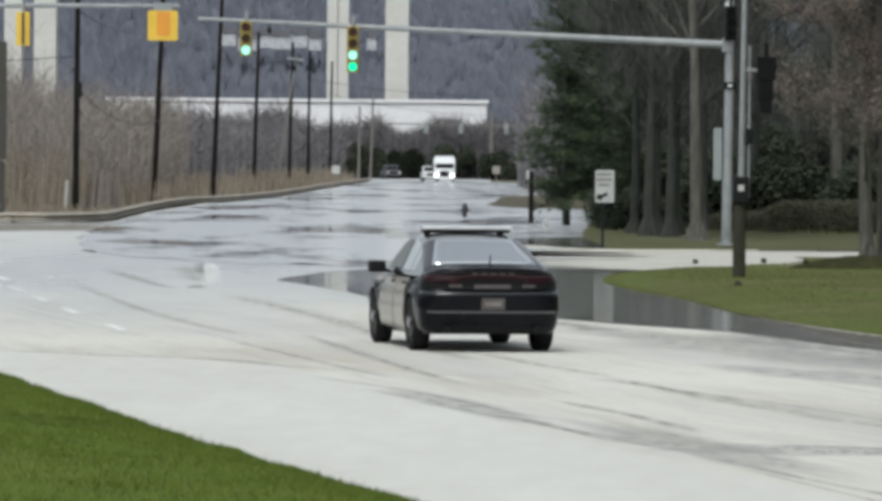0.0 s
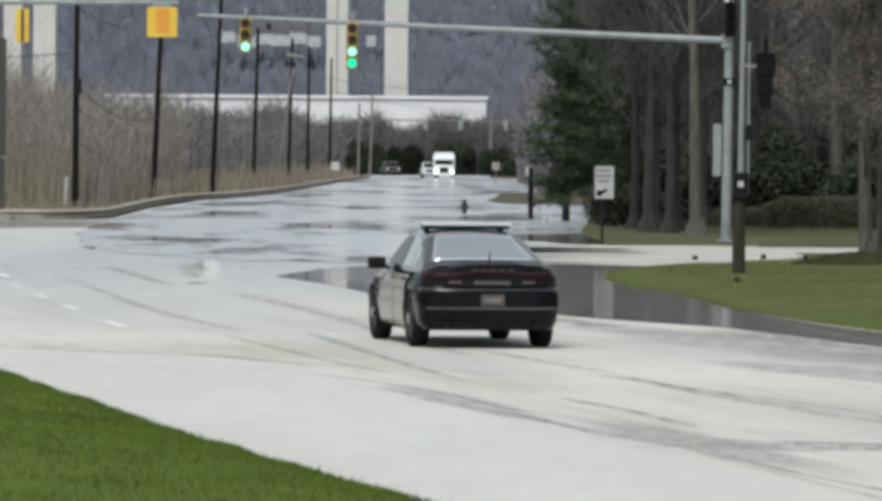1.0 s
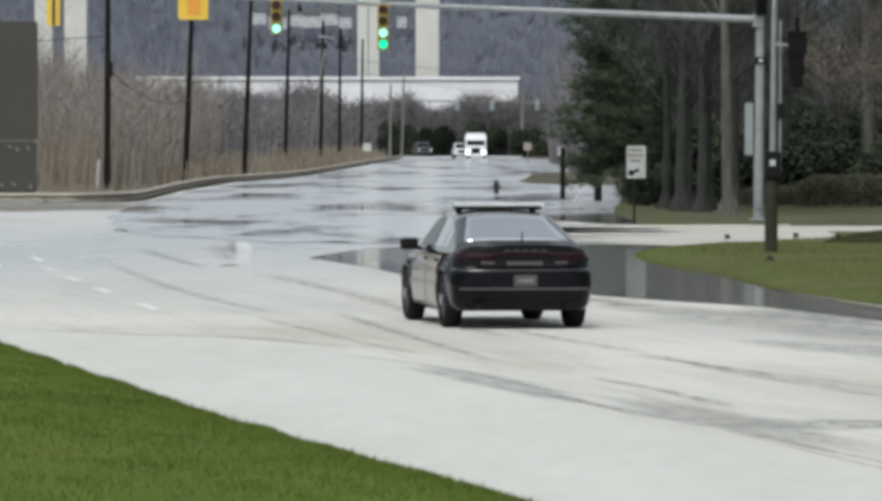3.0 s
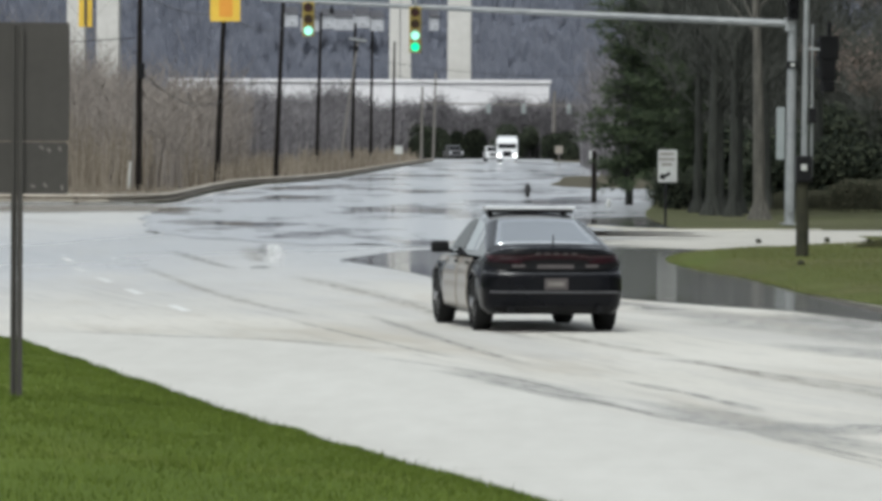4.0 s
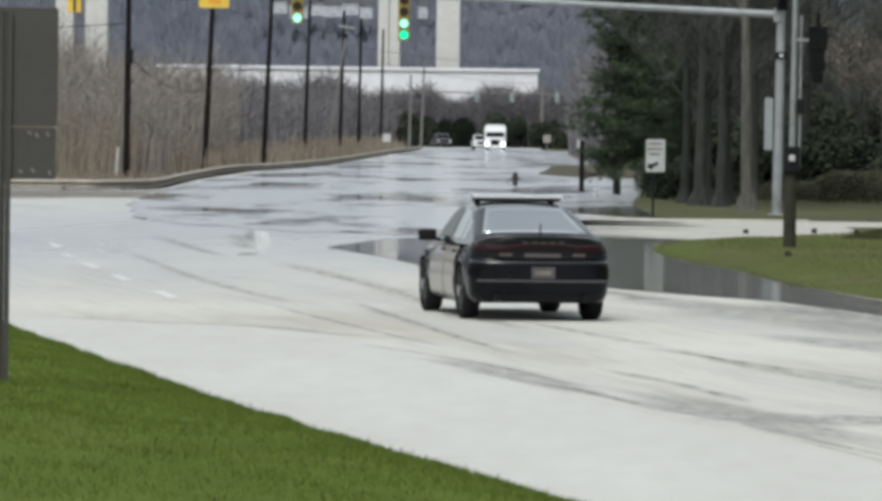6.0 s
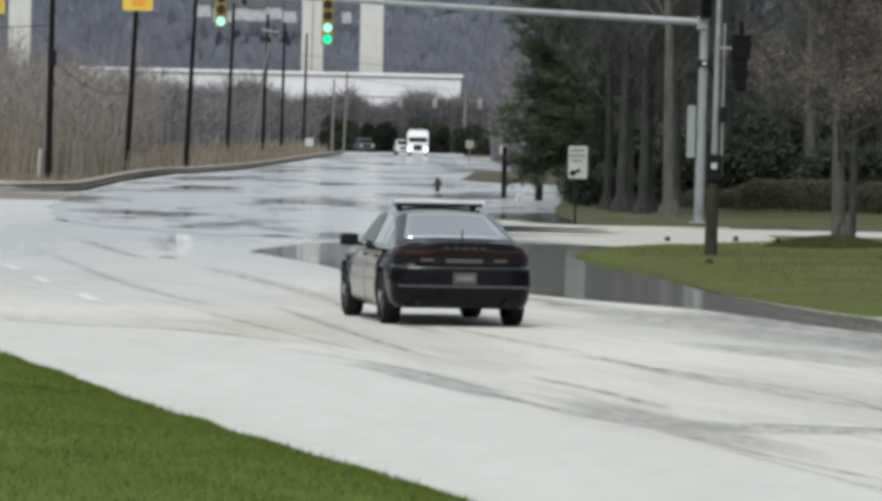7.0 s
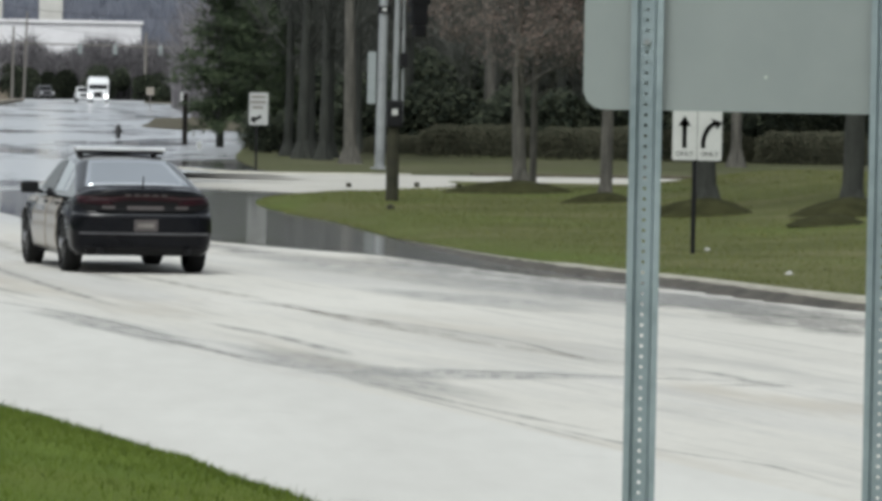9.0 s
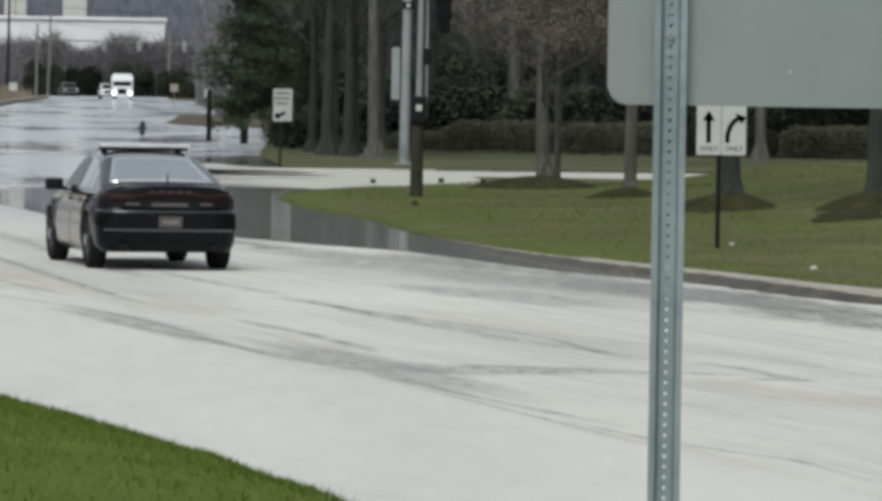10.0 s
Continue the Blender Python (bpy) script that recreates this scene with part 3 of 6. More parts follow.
def kerb_foot_apron(line):
    """A ragged apron added at the kerb's foot; its brown paints in the face's shade and gutter dirt."""
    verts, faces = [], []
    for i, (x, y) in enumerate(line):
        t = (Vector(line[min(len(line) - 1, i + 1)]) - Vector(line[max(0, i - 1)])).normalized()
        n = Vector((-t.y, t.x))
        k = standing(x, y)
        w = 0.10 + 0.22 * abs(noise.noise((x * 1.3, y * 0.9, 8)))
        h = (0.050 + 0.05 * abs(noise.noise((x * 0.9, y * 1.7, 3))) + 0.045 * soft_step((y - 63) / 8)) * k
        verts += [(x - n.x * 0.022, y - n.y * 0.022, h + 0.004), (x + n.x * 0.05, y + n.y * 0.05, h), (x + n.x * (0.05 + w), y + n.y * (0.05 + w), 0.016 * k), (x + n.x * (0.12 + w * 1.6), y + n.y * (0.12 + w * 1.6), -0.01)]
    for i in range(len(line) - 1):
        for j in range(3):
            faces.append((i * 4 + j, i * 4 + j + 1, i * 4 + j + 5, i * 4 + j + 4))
    tagged(sheet("kerb_foot_apron", verts, faces, M["kerb_foot"], smooth=True), "brown strip of painted shade and dirt against the kerb", "mud", kind="structure")


kerb_foot_apron(smooth_line([q for i, q in enumerate(KERB) if q[1] < 93 and q[0] < 40 and i % 2 == 0], 6))
island()
kerb(KERB, "kerb", "weathered concrete kerb sinking into the puddle", True)
FAR_LAWN = smooth_line([(80, 166.5), (40, 164), (14, 160), (9.2, 158.3), (6.4, 158.2), (5.0, 160.5), (4.75, 170), (4.7, 184), (5.1, 200), (6.3, 232), (7.0, 262), (9.5, 300), (11, 420), (14, 700)], 6)
bm = bmesh.new()
bm.faces.new([bm.verts.new((x, y, 0.03)) for x, y in FAR_LAWN] + [bm.verts.new((x, y, 0.03)) for x, y in ((300, 700), (300, 170))])
bmesh.ops.triangulate(bm, faces=bm.faces)
tagged(part("far_lawn", bm, M["dull_lawn"]), "flat damp lawn under bare trees", "grass", kind="structure")
kerb(FAR_LAWN[:15], "kerb_far", "low dark kerb beside the side road", mat="soil").location.z = -0.06
flat("mud_bank", smooth_line([(2.6, 318), (3.5, 303), (6, 296), (12, 296), (12, 400), (5.2, 396), (3.9, 372), (3.4, 345), (2.6, 318)], 5)[:-1], 0.03, M["soil"], "low bank of wet brown earth in the flood", "ground")
CORNER = [(-0.2, 176.5), (1.0, 171.5), (3.0, 168.5), (4.8, 167), (4.9, 174), (4.9, 181), (4.6, 186), (3.2, 182.5), (1.2, 181)]
flat("puddle_corner", smooth_line(CORNER + CORNER[:1], 6)[:-1], 0.018, M["puddle"], "dark still flood water over the corner lawn", "water")
kerb(smooth_line([(9.0, 158.6), (4.2, 157.4), (2.3, 164), (0.7, 172), (-0.2, 178)], 6), "kerb_corner", "half-drowned pale kerb at the flooded corner").location.z = -0.09


def lawn_rise(x, y):
    return 0.5 * soft_step((x - 11.5) / 5) * soft_step((y - 78) / 38) * (1 - soft_step((y - 134) / 8)) + 0.12 * soft_step((x - 9) / 4) * soft_step((y - 72) / 12) * (1 - soft_step((y - 128) / 8))


def lawn_swell():
    verts, faces, nx, ny = [], [], 50, 60
    for j in range(ny):
        for i in range(nx):
            x, y = 9 + 46 * (i / (nx - 1)) ** 1.6, 72 + 71 * j / (ny - 1)
            r = lawn_rise(x, y)
            verts.append((x, y, 0.128 + r + (0.03 * noise.noise((x * 0.6, y * 0.4, 2)) if r > 0.05 else 0)))
    for j in range(ny - 1):
        for i in range(nx - 1):
            a = j * nx + i
            faces.append((a, a + 1, a + nx + 1, a + nx))
    tagged(sheet("lawn_swell", verts, faces, M["lawn"], smooth=True), "gently rising patchy lawn under the trees", "grass", kind="structure")


lawn_swell()

# hill and valley side far away
def hill():
    verts, faces, nx, ny = [], [], 60, 14
    for j in range(ny):
        for i in range(nx):
            x = -900 + 1800 * i / (nx - 1)
            y = 1300 + 900 * j / (ny - 1)
            z = 150 * (j / (ny - 1)) ** 0.8 * (0.85 + 0.3 * noise.noise((x / 300, y / 300, 0))) - 1
            verts.append((x, y, z))
    for j in range(ny - 1):
        for i in range(nx - 1):
            a = j * nx + i
            faces.append((a, a + 1, a + nx + 1, a + nx))
    return tagged(sheet("backdrop_hill", verts, faces, M["hill"], smooth=True), "wooded valley side tinted blue-grey for haze", "hill", kind="structure")


hill()


# ---- bridge piers and white building ----
def pier(x, y, w, h):
    t = thing("bridge_pier", pose(x, y, -0.2), "tall pale concrete bridge pier across the valley", "bridge pier", "piers of the high bridge")
    part("column", bm_box((w, w * 1.3, h), (0, 0, h / 2), 0.3), M["pier"], t)
    part("footing", bm_box((w * 1.5, w * 2, 3), (0, 0, 1.5), 0.2), M["pier"], t)


for x, w in ((-76, 3.2), (-70.3, 4.0), (-19.4, 1.9), (-17.4, 1.9), (-7.9, 4.2), (-125, 4)):
    pier(x, 1000, w, 55)


def warehouse():
    t = thing("warehouse", pose(-20.5, 812, -0.12), "long low white warehouse behind the trees", "building")
    part("wall", bm_box((54, 22, 10.75), (0, 0, 5.375)), M["white_wall"], t)
    part("roof", bm_box((54.6, 22.6, 0.5), (0, 0, 11.0), 0.1), M["white_wall"], t)
    for i in range(9):
        part("door", bm_box((2.6, 0.1, 3.2), (-24 + i * 6, -11.03, 1.8)), M["grey_paint"], t)
    return t


warehouse()


def house(x, y, z, w, rz):
    t = thing("house", pose(x, y, z, 0, 0, rz), "small pale house among the trees on the hill", "house", "houses on the hill")
    part("wall", bm_box((w * 1.35, 7, 3.4), (0, 0, 1.0)), M["house_wall"], t)
    n = max(1, round(w / 2.6))
    for i in range(n):
        part("window", bm_box((0.3, 0.12, 0.5), ((i + 0.5) * w / n - w / 2 + 0.12, -3.52, 0.2)), M["roof_dark"], t)
    bm = bmesh.new()
    v = [bm.verts.new(q) for q in ((-w / 2 - 0.4, -4, 2.7), (w / 2 + 0.4, -4, 2.7), (w / 2 + 0.4, 4, 2.7), (-w / 2 - 0.4, 4, 2.7), (-w / 2 - 0.4, 0, 4.6), (w / 2 + 0.4, 0, 4.6))]
    for f in ((0, 1, 5, 4), (2, 3, 4, 5), (0, 4, 3), (1, 2, 5), (0, 3, 2, 1)):
        bm.faces.new([v[i] for i in f])
    part("roof", bm, M["roof_dark"], t)


for x, w, z in ((-54.5, 2.6, 32.4), (-49.8, 3.4, 31.2), (-45.4, 2.6, 31.9), (-41.2, 3.8, 31.6), (-36.5, 3.0, 32.2), (-32.6, 2.4, 31.4), (-18, 1.6, 31.6)):
    house(x, 1440, z - 0.4, w, 4)


# ---- poles, signals, signs ----
def utility_pole(x, y, h, lean, mat, label, arms=1, group="utility poles along the road"):
    t = thing("utility_pole", pose(x, y, -0.12, 0, lean, 0), label, "utility pole", group)
    part("shaft", bm_tube((0, 0, 0), (0, 0, h), 0.17, 0.11, 12), M[mat], t)
    for i in range(arms):
        z = h - 0.5 - 1.1 * i
        part("crossarm", bm_box((2.2, 0.1, 0.12), (0, -0.15, z), 0.01), M["darkwood"], t)
        for k in (-0.95, -0.4, 0.4, 0.95):
            part("insulator", bm_tube((k, -0.15, z + 0.06), (k, -0.15, z + 0.22), 0.045, 0.03, 8), M["steel"], t)
    return t


DARK = "tall dark creosoted wooden utility pole behind the guardrail"
pole_a = utility_pole(-17.7, 273, 12.5, 0.2, "darkwood", "tall dark utility pole with a cable box and guard", 1)
part("cable_box", bm_box((0.3, 0.3, 0.75), (0.12, -0.25, 5.9), 0.03), M["black"], pole_a, "dark cable box")
part("riser", bm_tube((-0.28, -0.05, 0), (-0.22, -0.05, 6.2), 0.05, 0.05, 8), M["greywood"], pole_a, "grey cable riser")
part("guy_guard", bm_tube((-0.48, -0.1, 0.1), (-0.40, -0.1, 1.5), 0.07, 0.06, 8), M["sign_white"], pole_a, "pale plastic guard")
for x, y, h, lean in ((-15.8, 310, 12.5, 2.2), (-14.5, 358, 14, 2.3), (-15.0, 452, 12.8, 1.4), (-13.5, 501, 13, 1.2), (-13.2, 560, 13.5, 0.4), (-12.8, 651, 14, 0.6)):
    utility_pole(x, y, h, lean, "darkwood", DARK, 0)
for x, y, h, lean in ((-10.1, 694, 9.2, 0.5), (-8.7, 697, 11, 1.5)):
    utility_pole(x, y, h, lean, "greywood", "weathered grey utility pole beside the far crossing", 0)


def street_lamp(x, y, h, lean):
    t = thing("street_lamp", pose(x, y, -0.12, 0, lean, 0), "leaning grey street lamp with a flat head", "street lamp")
    part("pole", bm_tube((0, 0, 0), (0, 0, h), 0.13, 0.08), M["greywood"], t)
    part("lamp_head", bm_box((1.5, 0.4, 0.22), (0.0, 0, h + 0.05), 0.06), M["steel"], t)
    part("bracket", bm_tube((0, 0, h - 0.9), (0.0, 0, h - 0.5), 0.16, 0.14), M["black"], t)


street_lamp(-14.0, 480, 11.2, 8.0)


def wire(a, b, sag, name="overhead_cable"):
    bm = bmesh.new()
    a, b = Vector(a), Vector(b)
    pts = [a.lerp(b, i / 14) - Vector((0, 0, sag * 4 * (i / 14) * (1 - i / 14))) for i in range(15)]
    for p, q in zip(pts, pts[1:]):
        tube(bm, p, q, 0.022, 0.022, 5, False)
    tagged(part(name, bm, M["black"]), "thin black overhead cable between the utility poles", "cable", "overhead cables")


wire((-17.6, 273, 7.4), (-60, 250, 6.2), 0.6)
wire((-17.6, 273, 5.8), (-15.5, 310, 4.6), 0.8)
wire((-17.6, 273, 9.6), (-15.4, 310, 9.5), 0.5)
wire((-15.4, 310, 9.5), (-14.0, 358, 9.6), 0.5)
wire((-14.0, 358, 9.6), (-14.7, 452, 9.4), 0.7)
wire((-14.7, 452, 9.4), (-13.3, 501, 9.4), 0.5)
wire((-13.1, 560, 10.5), (9.0, 600, 9.5), 0.6)
wire((-12.7, 651, 10.0), (6.9, 772, 8.8), 0.6)


def signal_head(n, m, lit, housing, group, label, boxed=False):
    """n lenses in a column, facing -y, its top at the origin."""
    t = thing("traffic_signal", m, label, "traffic light", group)
    s = 0.33
    part("housing", bm_box((0.34, 0.22, s * n), (0, 0, -s * n / 2), 0.03), M[housing], t)
    for i in range(n):
        z = -s * (i + 0.5)
        lens = part("lens", bm_tube((0, -0.10, z), (0, -0.125, z), 0.135, 0.12, 16), M[lit[i]], t)
        bm = bmesh.new()
        r = bmesh.ops.create_cone(bm, cap_ends=False, segments=16, radius1=0.155, radius2=0.15, depth=0.22)
        bmesh.ops.delete(bm, geom=[f for f in bm.faces if f.calc_center_median().y < -0.11], context="FACES")
        bmesh.ops.transform(bm, matrix=Matrix.Translation((0, -0.22, z)) @ pose(0, 0, 0, 90), verts=bm.verts)
        bmesh.ops.solidify(bm, geom=bm.faces, thickness=0.008)
        part("visor", bm, M["black" if boxed else "signal_yellow"], t)
    part("hanger", bm_box((0.08, 0.08, 0.34), (0, 0.08, 0.13), 0.01), M["black" if boxed else "steel"], t)
    return t


def mast():
    t = thing("signal_mast", pose(8.24, 161.9, 0.1), "galvanised signal mast with a long tapering arm", "signal mast", "signal masts")
    part("pole", bm_tube((0, 0, 0), (0.06, 0, 7.7), 0.15, 0.11, 16), M["steel"], t)
    part("base_plate", bm_box((0.5, 0.5, 0.06), (0, 0, 0.05), 0.01), M["steel"], t)
    part("hand_hole", bm_box((0.16, 0.05, 0.3), (0, -0.15, 0.5), 0.02), M["steel"], t)
    part("arm", bm_tube((-0.02, 0, 5.80), (-15.25, 0, 6.42), 0.115, 0.055, 14), M["steel"], t)
    part("arm_flange", bm_box((0.3, 0.36, 0.4), (-0.02, 0, 5.78), 0.03), M["steel"], t)
    part("clamp", bm_tube((0.06, 0, 4.52), (0.06, 0, 4.72), 0.18, 0.18, 16), M["black"], t, "black band with a pale badge")
    part("badge", bm_box((0.12, 0.03, 0.09), (0.06, -0.18, 4.62), 0.01), M["sign_white"], t)
    part("side_board", bm_box((0.24, 0.10, 1.5), (-0.27, 0, 2.65), 0.02), M["alu"], t, "grey metal board on the pole")
    part("cap", bm_tube((0.02, -0.06, 6.86), (0.02, -0.06, 7.02), 0.13, 0.11, 12), M["sign_white"], t)
    part("sensor", bm_box((0.12, 0.2, 0.16), (-13.2, -0.02, 6.1), 0.02), M["black"], t)
    part("sensor_stem", bm_tube((-13.2, 0, 6.15), (-13.2, 0, 6.35), 0.02, 0.02, 8), M["black"], t)


mast()
signal_head(3, pose(-5.62, 161.7, 6.45), ("red_off", "amber_off", "white_on"), "signal_yellow", "signals on the mast arm", "yellow three-lens traffic signal showing pale green on the arm")
signal_head(4, pose(-2.55, 161.7, 6.33), ("red_off", "amber_off", "white_on", "green_on"), "signal_yellow", "signals on the mast arm", "yellow four-lens traffic signal with a lit green arrow")
signal_head(3, pose(8.30, 161.6, 7.0), ("black", "black", "black"), "black", "signals on the pole", "black signal head mounted high on the pole", True)
side = signal_head(3, pose(6.70, 116.6, 4.706, 0, 0, 200) @ Matrix.Scale(0.931, 4), ("black", "black", "black"), "black", "signals on the pole", "black signal head seen from its side beside the pole", True)
part("backplate", bm_box((0.46, 0.03, 0.52), (0.0, 0.12, -0.26), 0.02), M["black"], side)
part("lower_box", bm_box((0.26, 0.26, 0.26), (0, 0, -1.12), 0.03), M["black"], side)
part("bracket", bm_box((0.50, 0.05, 0.06), (0.22, 0.02, -0.30), 0.005, pose(0, 0, 0, 0, 0, -20)), M["steel"], side)


def pedestrian_pole():
    t = thing("pedestrian_signal_pole", pose(6.21, 116.7, 0.284) @ Matrix.Scale(0.931, 4), "thin grey signal pole on a dark stained stub", "pole")
    part("stub", bm_tube((0, 0, -0.18), (0, 0, 1.72), 0.15, 0.135, 14), M["mosswood"], t, "dark damp-stained stub")
    part("pole", bm_tube((0.03, 0, 1.7), (0.08, 0, 7.0), 0.075, 0.06, 12), M["steel"], t)
    part("side_conduit", bm_tube((0.19, 0.0, 1.6), (0.20, 0.0, 5.0), 0.03, 0.03, 8), M["steel"], t)
    part("box", bm_box((0.36, 0.3, 0.60), (0.02, -0.05, 1.78), 0.05), M["black"], t, "black control box")
    part("button_plate", bm_box((0.13, 0.03, 0.14), (0.02, -0.215, 1.82), 0.01), M["sign_white"], t, "pale push-button plate")
    part("small_head", bm_box((0.16, 0.2, 0.32), (0.21, -0.02, 2.98), 0.02), M["black"], t, "small black head")


pedestrian_pole()


def left_arm():
    t = thing("signal_mast", pose(-21, 150, -0.02), "galvanised signal arm reaching across the crossing", "signal mast", "signal masts")
    part("pole", bm_tube((0, 0, 0), (0, 0, 7.4), 0.15, 0.11, 16), M["steel"], t)
    part("arm", bm_tube((0, 0, 6.5), (14.0, 0, 6.58), 0.10, 0.05, 14), M["steel"], t)


left_arm()
y_sign = thing("yellow_sign", pose(-7.43, 149.85, 6.03), "square yellow sign with an orange panel hanging from the arm", "sign")
part("plate", rounded_plate(0.80, 0.80, 0.02, 0.05), M["sign_yellow"], y_sign)
part("panel", rounded_plate(0.36, 0.64, 0.02, 0.04), M["sign_orange"], y_sign).location = (0.02, -0.014, 0.04)
part("cap_strip", bm_box((0.5, 0.03, 0.2), (0, 0, 0.50), 0.01), M["alu"], y_sign)
part("bracket", bm_box((0.06, 0.06, 0.7), (0, 0.05, 0.25), 0.005), M["steel"], y_sign)
back_signal = thing("traffic_signal", pose(-11.15, 149.85, 6.36), "yellow signal housing seen from its back on the arm", "traffic light", "signals on the left arm")
part("housing", bm_box((0.36, 0.2, 0.90), (0, 0, -0.45), 0.03), M["sign_yellow"], back_signal)
part("spine", bm_box((0.07, 0.05, 0.86), (0.01, -0.115, -0.45), 0.01), M["brown"], back_signal)
part("hanger", bm_box((0.06, 0.06, 0.3), (0, 0.05, 0.12), 0.005), M["steel"], back_signal)


def far_crossing():
    t = thing("signal_mast", pose(6.96, 772, -0.12), "far pale signal mast with a long thin arm", "signal mast", "signal masts")
    part("pole", bm_tube((0, 0, 0), (0, 0, 9.4), 0.28, 0.2, 10), M["greywood"], t)
    part("arm", bm_tube((5, 0, 7.4), (-18.5, 0, 7.7), 0.12, 0.08, 8), M["greywood"], t)
    for x in (-9.0, -4.2, 2.0):
        k = thing("traffic_signal", pose(6.96 + x, 771.6, 7.4), "small far traffic signal on the thin arm", "traffic light", "far signals")
        part("housing", bm_box((0.62, 0.4, 1.35), (0, 0, -0.55), 0.1), M["alu"], k)
        part("hanger", bm_box((0.12, 0.12, 0.5), (0, 0.1, 0.2), 0.01), M["steel"], k)


far_crossing()


def lane_sign():
    """White lane sign with two arrows and the word ONLY under each."""
    t = thing("lane_sign", pose(8.855, 82.3, 0.265) @ Matrix.Scale(0.947, 4), "white lane sign with straight and right-turn arrows, dark post", "sign")
    part("post", bm_box((0.07, 0.06, 2.25), (-0.03, 0.05, 0.975), 0.008), M["black"], t, "dark painted post")
    for x in (-0.195, 0.195):
        part("plate", rounded_plate(0.38, 0.78, 0.012, 0.03), M["sign_white"], t).location = (x, 0, 1.70)
        part("word", text_bm("ONLY", 0.105), M["black"], t).matrix_basis = pose(x, -0.010, 1.375, 90)
    part("arrow", arrow_bm(False), M["black"], t).location = (-0.20, -0.011, 1.62)
    part("arrow", arrow_bm(True), M["black"], t).location = (0.14, -0.011, 1.62)
    part("divider", bm_box((0.008, 0.004, 0.76), (0, -0.004, 1.70)), M["brown"], t)


def text_bm(text, size):
    cu = bpy.data.curves.new("letters", "FONT")
    cu.body, cu.size, cu.align_x, cu.extrude = text, size, "CENTER", 0.002
    ob = new("letters", cu)
    me = ob.to_mesh()
    bm = bmesh.new()
    bm.from_mesh(me)
    ob.to_mesh_clear()
    bpy.data.objects.remove(ob)
    bpy.data.curves.remove(cu)
    return bm


def arrow_bm(bent):
    """One flat arrow: a shaft along its centre line that widens into the head."""
    if bent:
        line = [Vector((-0.045, 0, -0.12))] + [Vector((0.20 + 0.25 * math.cos(radians(172 - 9 * i)), 0, -0.08 + 0.36 * math.sin(radians(172 - 9 * i)))) for i in range(8)]
        tip = Vector((0.25, 0, 0.28))
    else:
        line, tip = [Vector((0, 0, -0.12)), Vector((0, 0, 0.22))], Vector((0, 0, 0.38))
    left, right = [], []
    for i, q in enumerate(line):
        d = (line[min(i + 1, len(line) - 1)] - line[max(i - 1, 0)]).normalized()
        n = Vector((-d.z, 0, d.x)) * 0.035
        left.append(q + n)
        right.append(q - n)
    head = n * 2.8
    bm = bmesh.new()
    lv, rv = [bm.verts.new(q) for q in left], [bm.verts.new(q) for q in right]
    for i in range(len(line) - 1):
        bm.faces.new((lv[i], rv[i], rv[i + 1], lv[i + 1]))
    bm.faces.new((lv[-1], rv[-1], bm.verts.new(line[-1] - head), bm.verts.new(tip), bm.verts.new(line[-1] + head)))
    bmesh.ops.solidify(bm, geom=bm.faces, thickness=0.005)
    bmesh.ops.recalc_face_normals(bm, faces=bm.faces)
    return bm


lane_sign()


def notice_sign():
    t = thing("notice_sign", pose(4.69, 161.3, 0.0), "white notice sign with black lettering and an arrow", "sign")
    part("post", bm_box((0.07, 0.05, 2.15), (-0.03, 0.04, 1.075), 0.006), M["black"], t)
    part("plate", rounded_plate(0.55, 0.93, 0.015, 0.04), M["grey_sign"], t).location = (0.02, 0, 1.80)
    for i, w in enumerate((0.32, 0.36, 0.22)):
        part("lettering", bm_box((w + 0.08, 0.006, 0.07), (0, -0.011, 2.14 - 0.15 * i)), M["greywood"], t)
    part("arrow", bm_box((0.26, 0.006, 0.09), (-0.02, -0.012, 1.53), 0, pose(0, 0, 0, 0, -28, 0)), M["black"], t)
    part("arrow_head", bm_box((0.15, 0.006, 0.15), (-0.12, -0.012, 1.49), 0, pose(0, 0, 0, 0, 20, 0)), M["black"], t)


notice_sign()


def channel_post(parent, x, y, z0, z1, mat, width=0.086):
    """A rolled steel channel post with a row of punched holes an inch apart down its web."""
    pitch, web, r = 0.0254, 0.034, 0.0045
    verts, faces = [], []
    n = int((z1 - z0) / pitch)
    for i in range(n):
        cz = z0 + (i + 0.5) * pitch
        k = len(verts)
        outer = [(-web / 2, -pitch / 2), (0, -pitch / 2), (web / 2, -pitch / 2), (web / 2, 0), (web / 2, pitch / 2), (0, pitch / 2), (-web / 2, pitch / 2), (-web / 2, 0)]
        for depth in (0, 0.009):
            verts += [(x + a, y + depth, cz + b) for a, b in outer]
            verts += [(x + r * math.cos(radians(225 + 45 * j)), y + depth, cz + r * math.sin(radians(225 + 45 * j))) for j in range(8)]
        for j in range(8):
            j2 = (j + 1) % 8
            faces.append((k + j, k + j2, k + 8 + j2, k + 8 + j))
            faces.append((k + 16 + j2, k + 16 + j, k + 24 + j, k + 24 + j2))
            faces.append((k + 8 + j, k + 8 + j2, k + 24 + j2, k + 24 + j))
    zt = z0 + n * pitch
    prof = [(web / 2, 0.0), (web / 2 + 0.007, -0.022), (width / 2, -0.024), (width / 2, -0.019), (web / 2 + 0.010, -0.017), (web / 2, 0.005)]
    for s in (-1, 1):
        k = len(verts)
        for z in (z0, zt):
            verts += [(x + s * a, y + b, z) for a, b in prof]
        m = len(prof)
        for j in range(m):
            faces.append((k + j, k + (j + 1) % m, k + m + (j + 1) % m, k + m + j))
        faces.append(tuple(range(k + m, k + 2 * m)))
    return sheet("post", verts, faces, mat, parent)


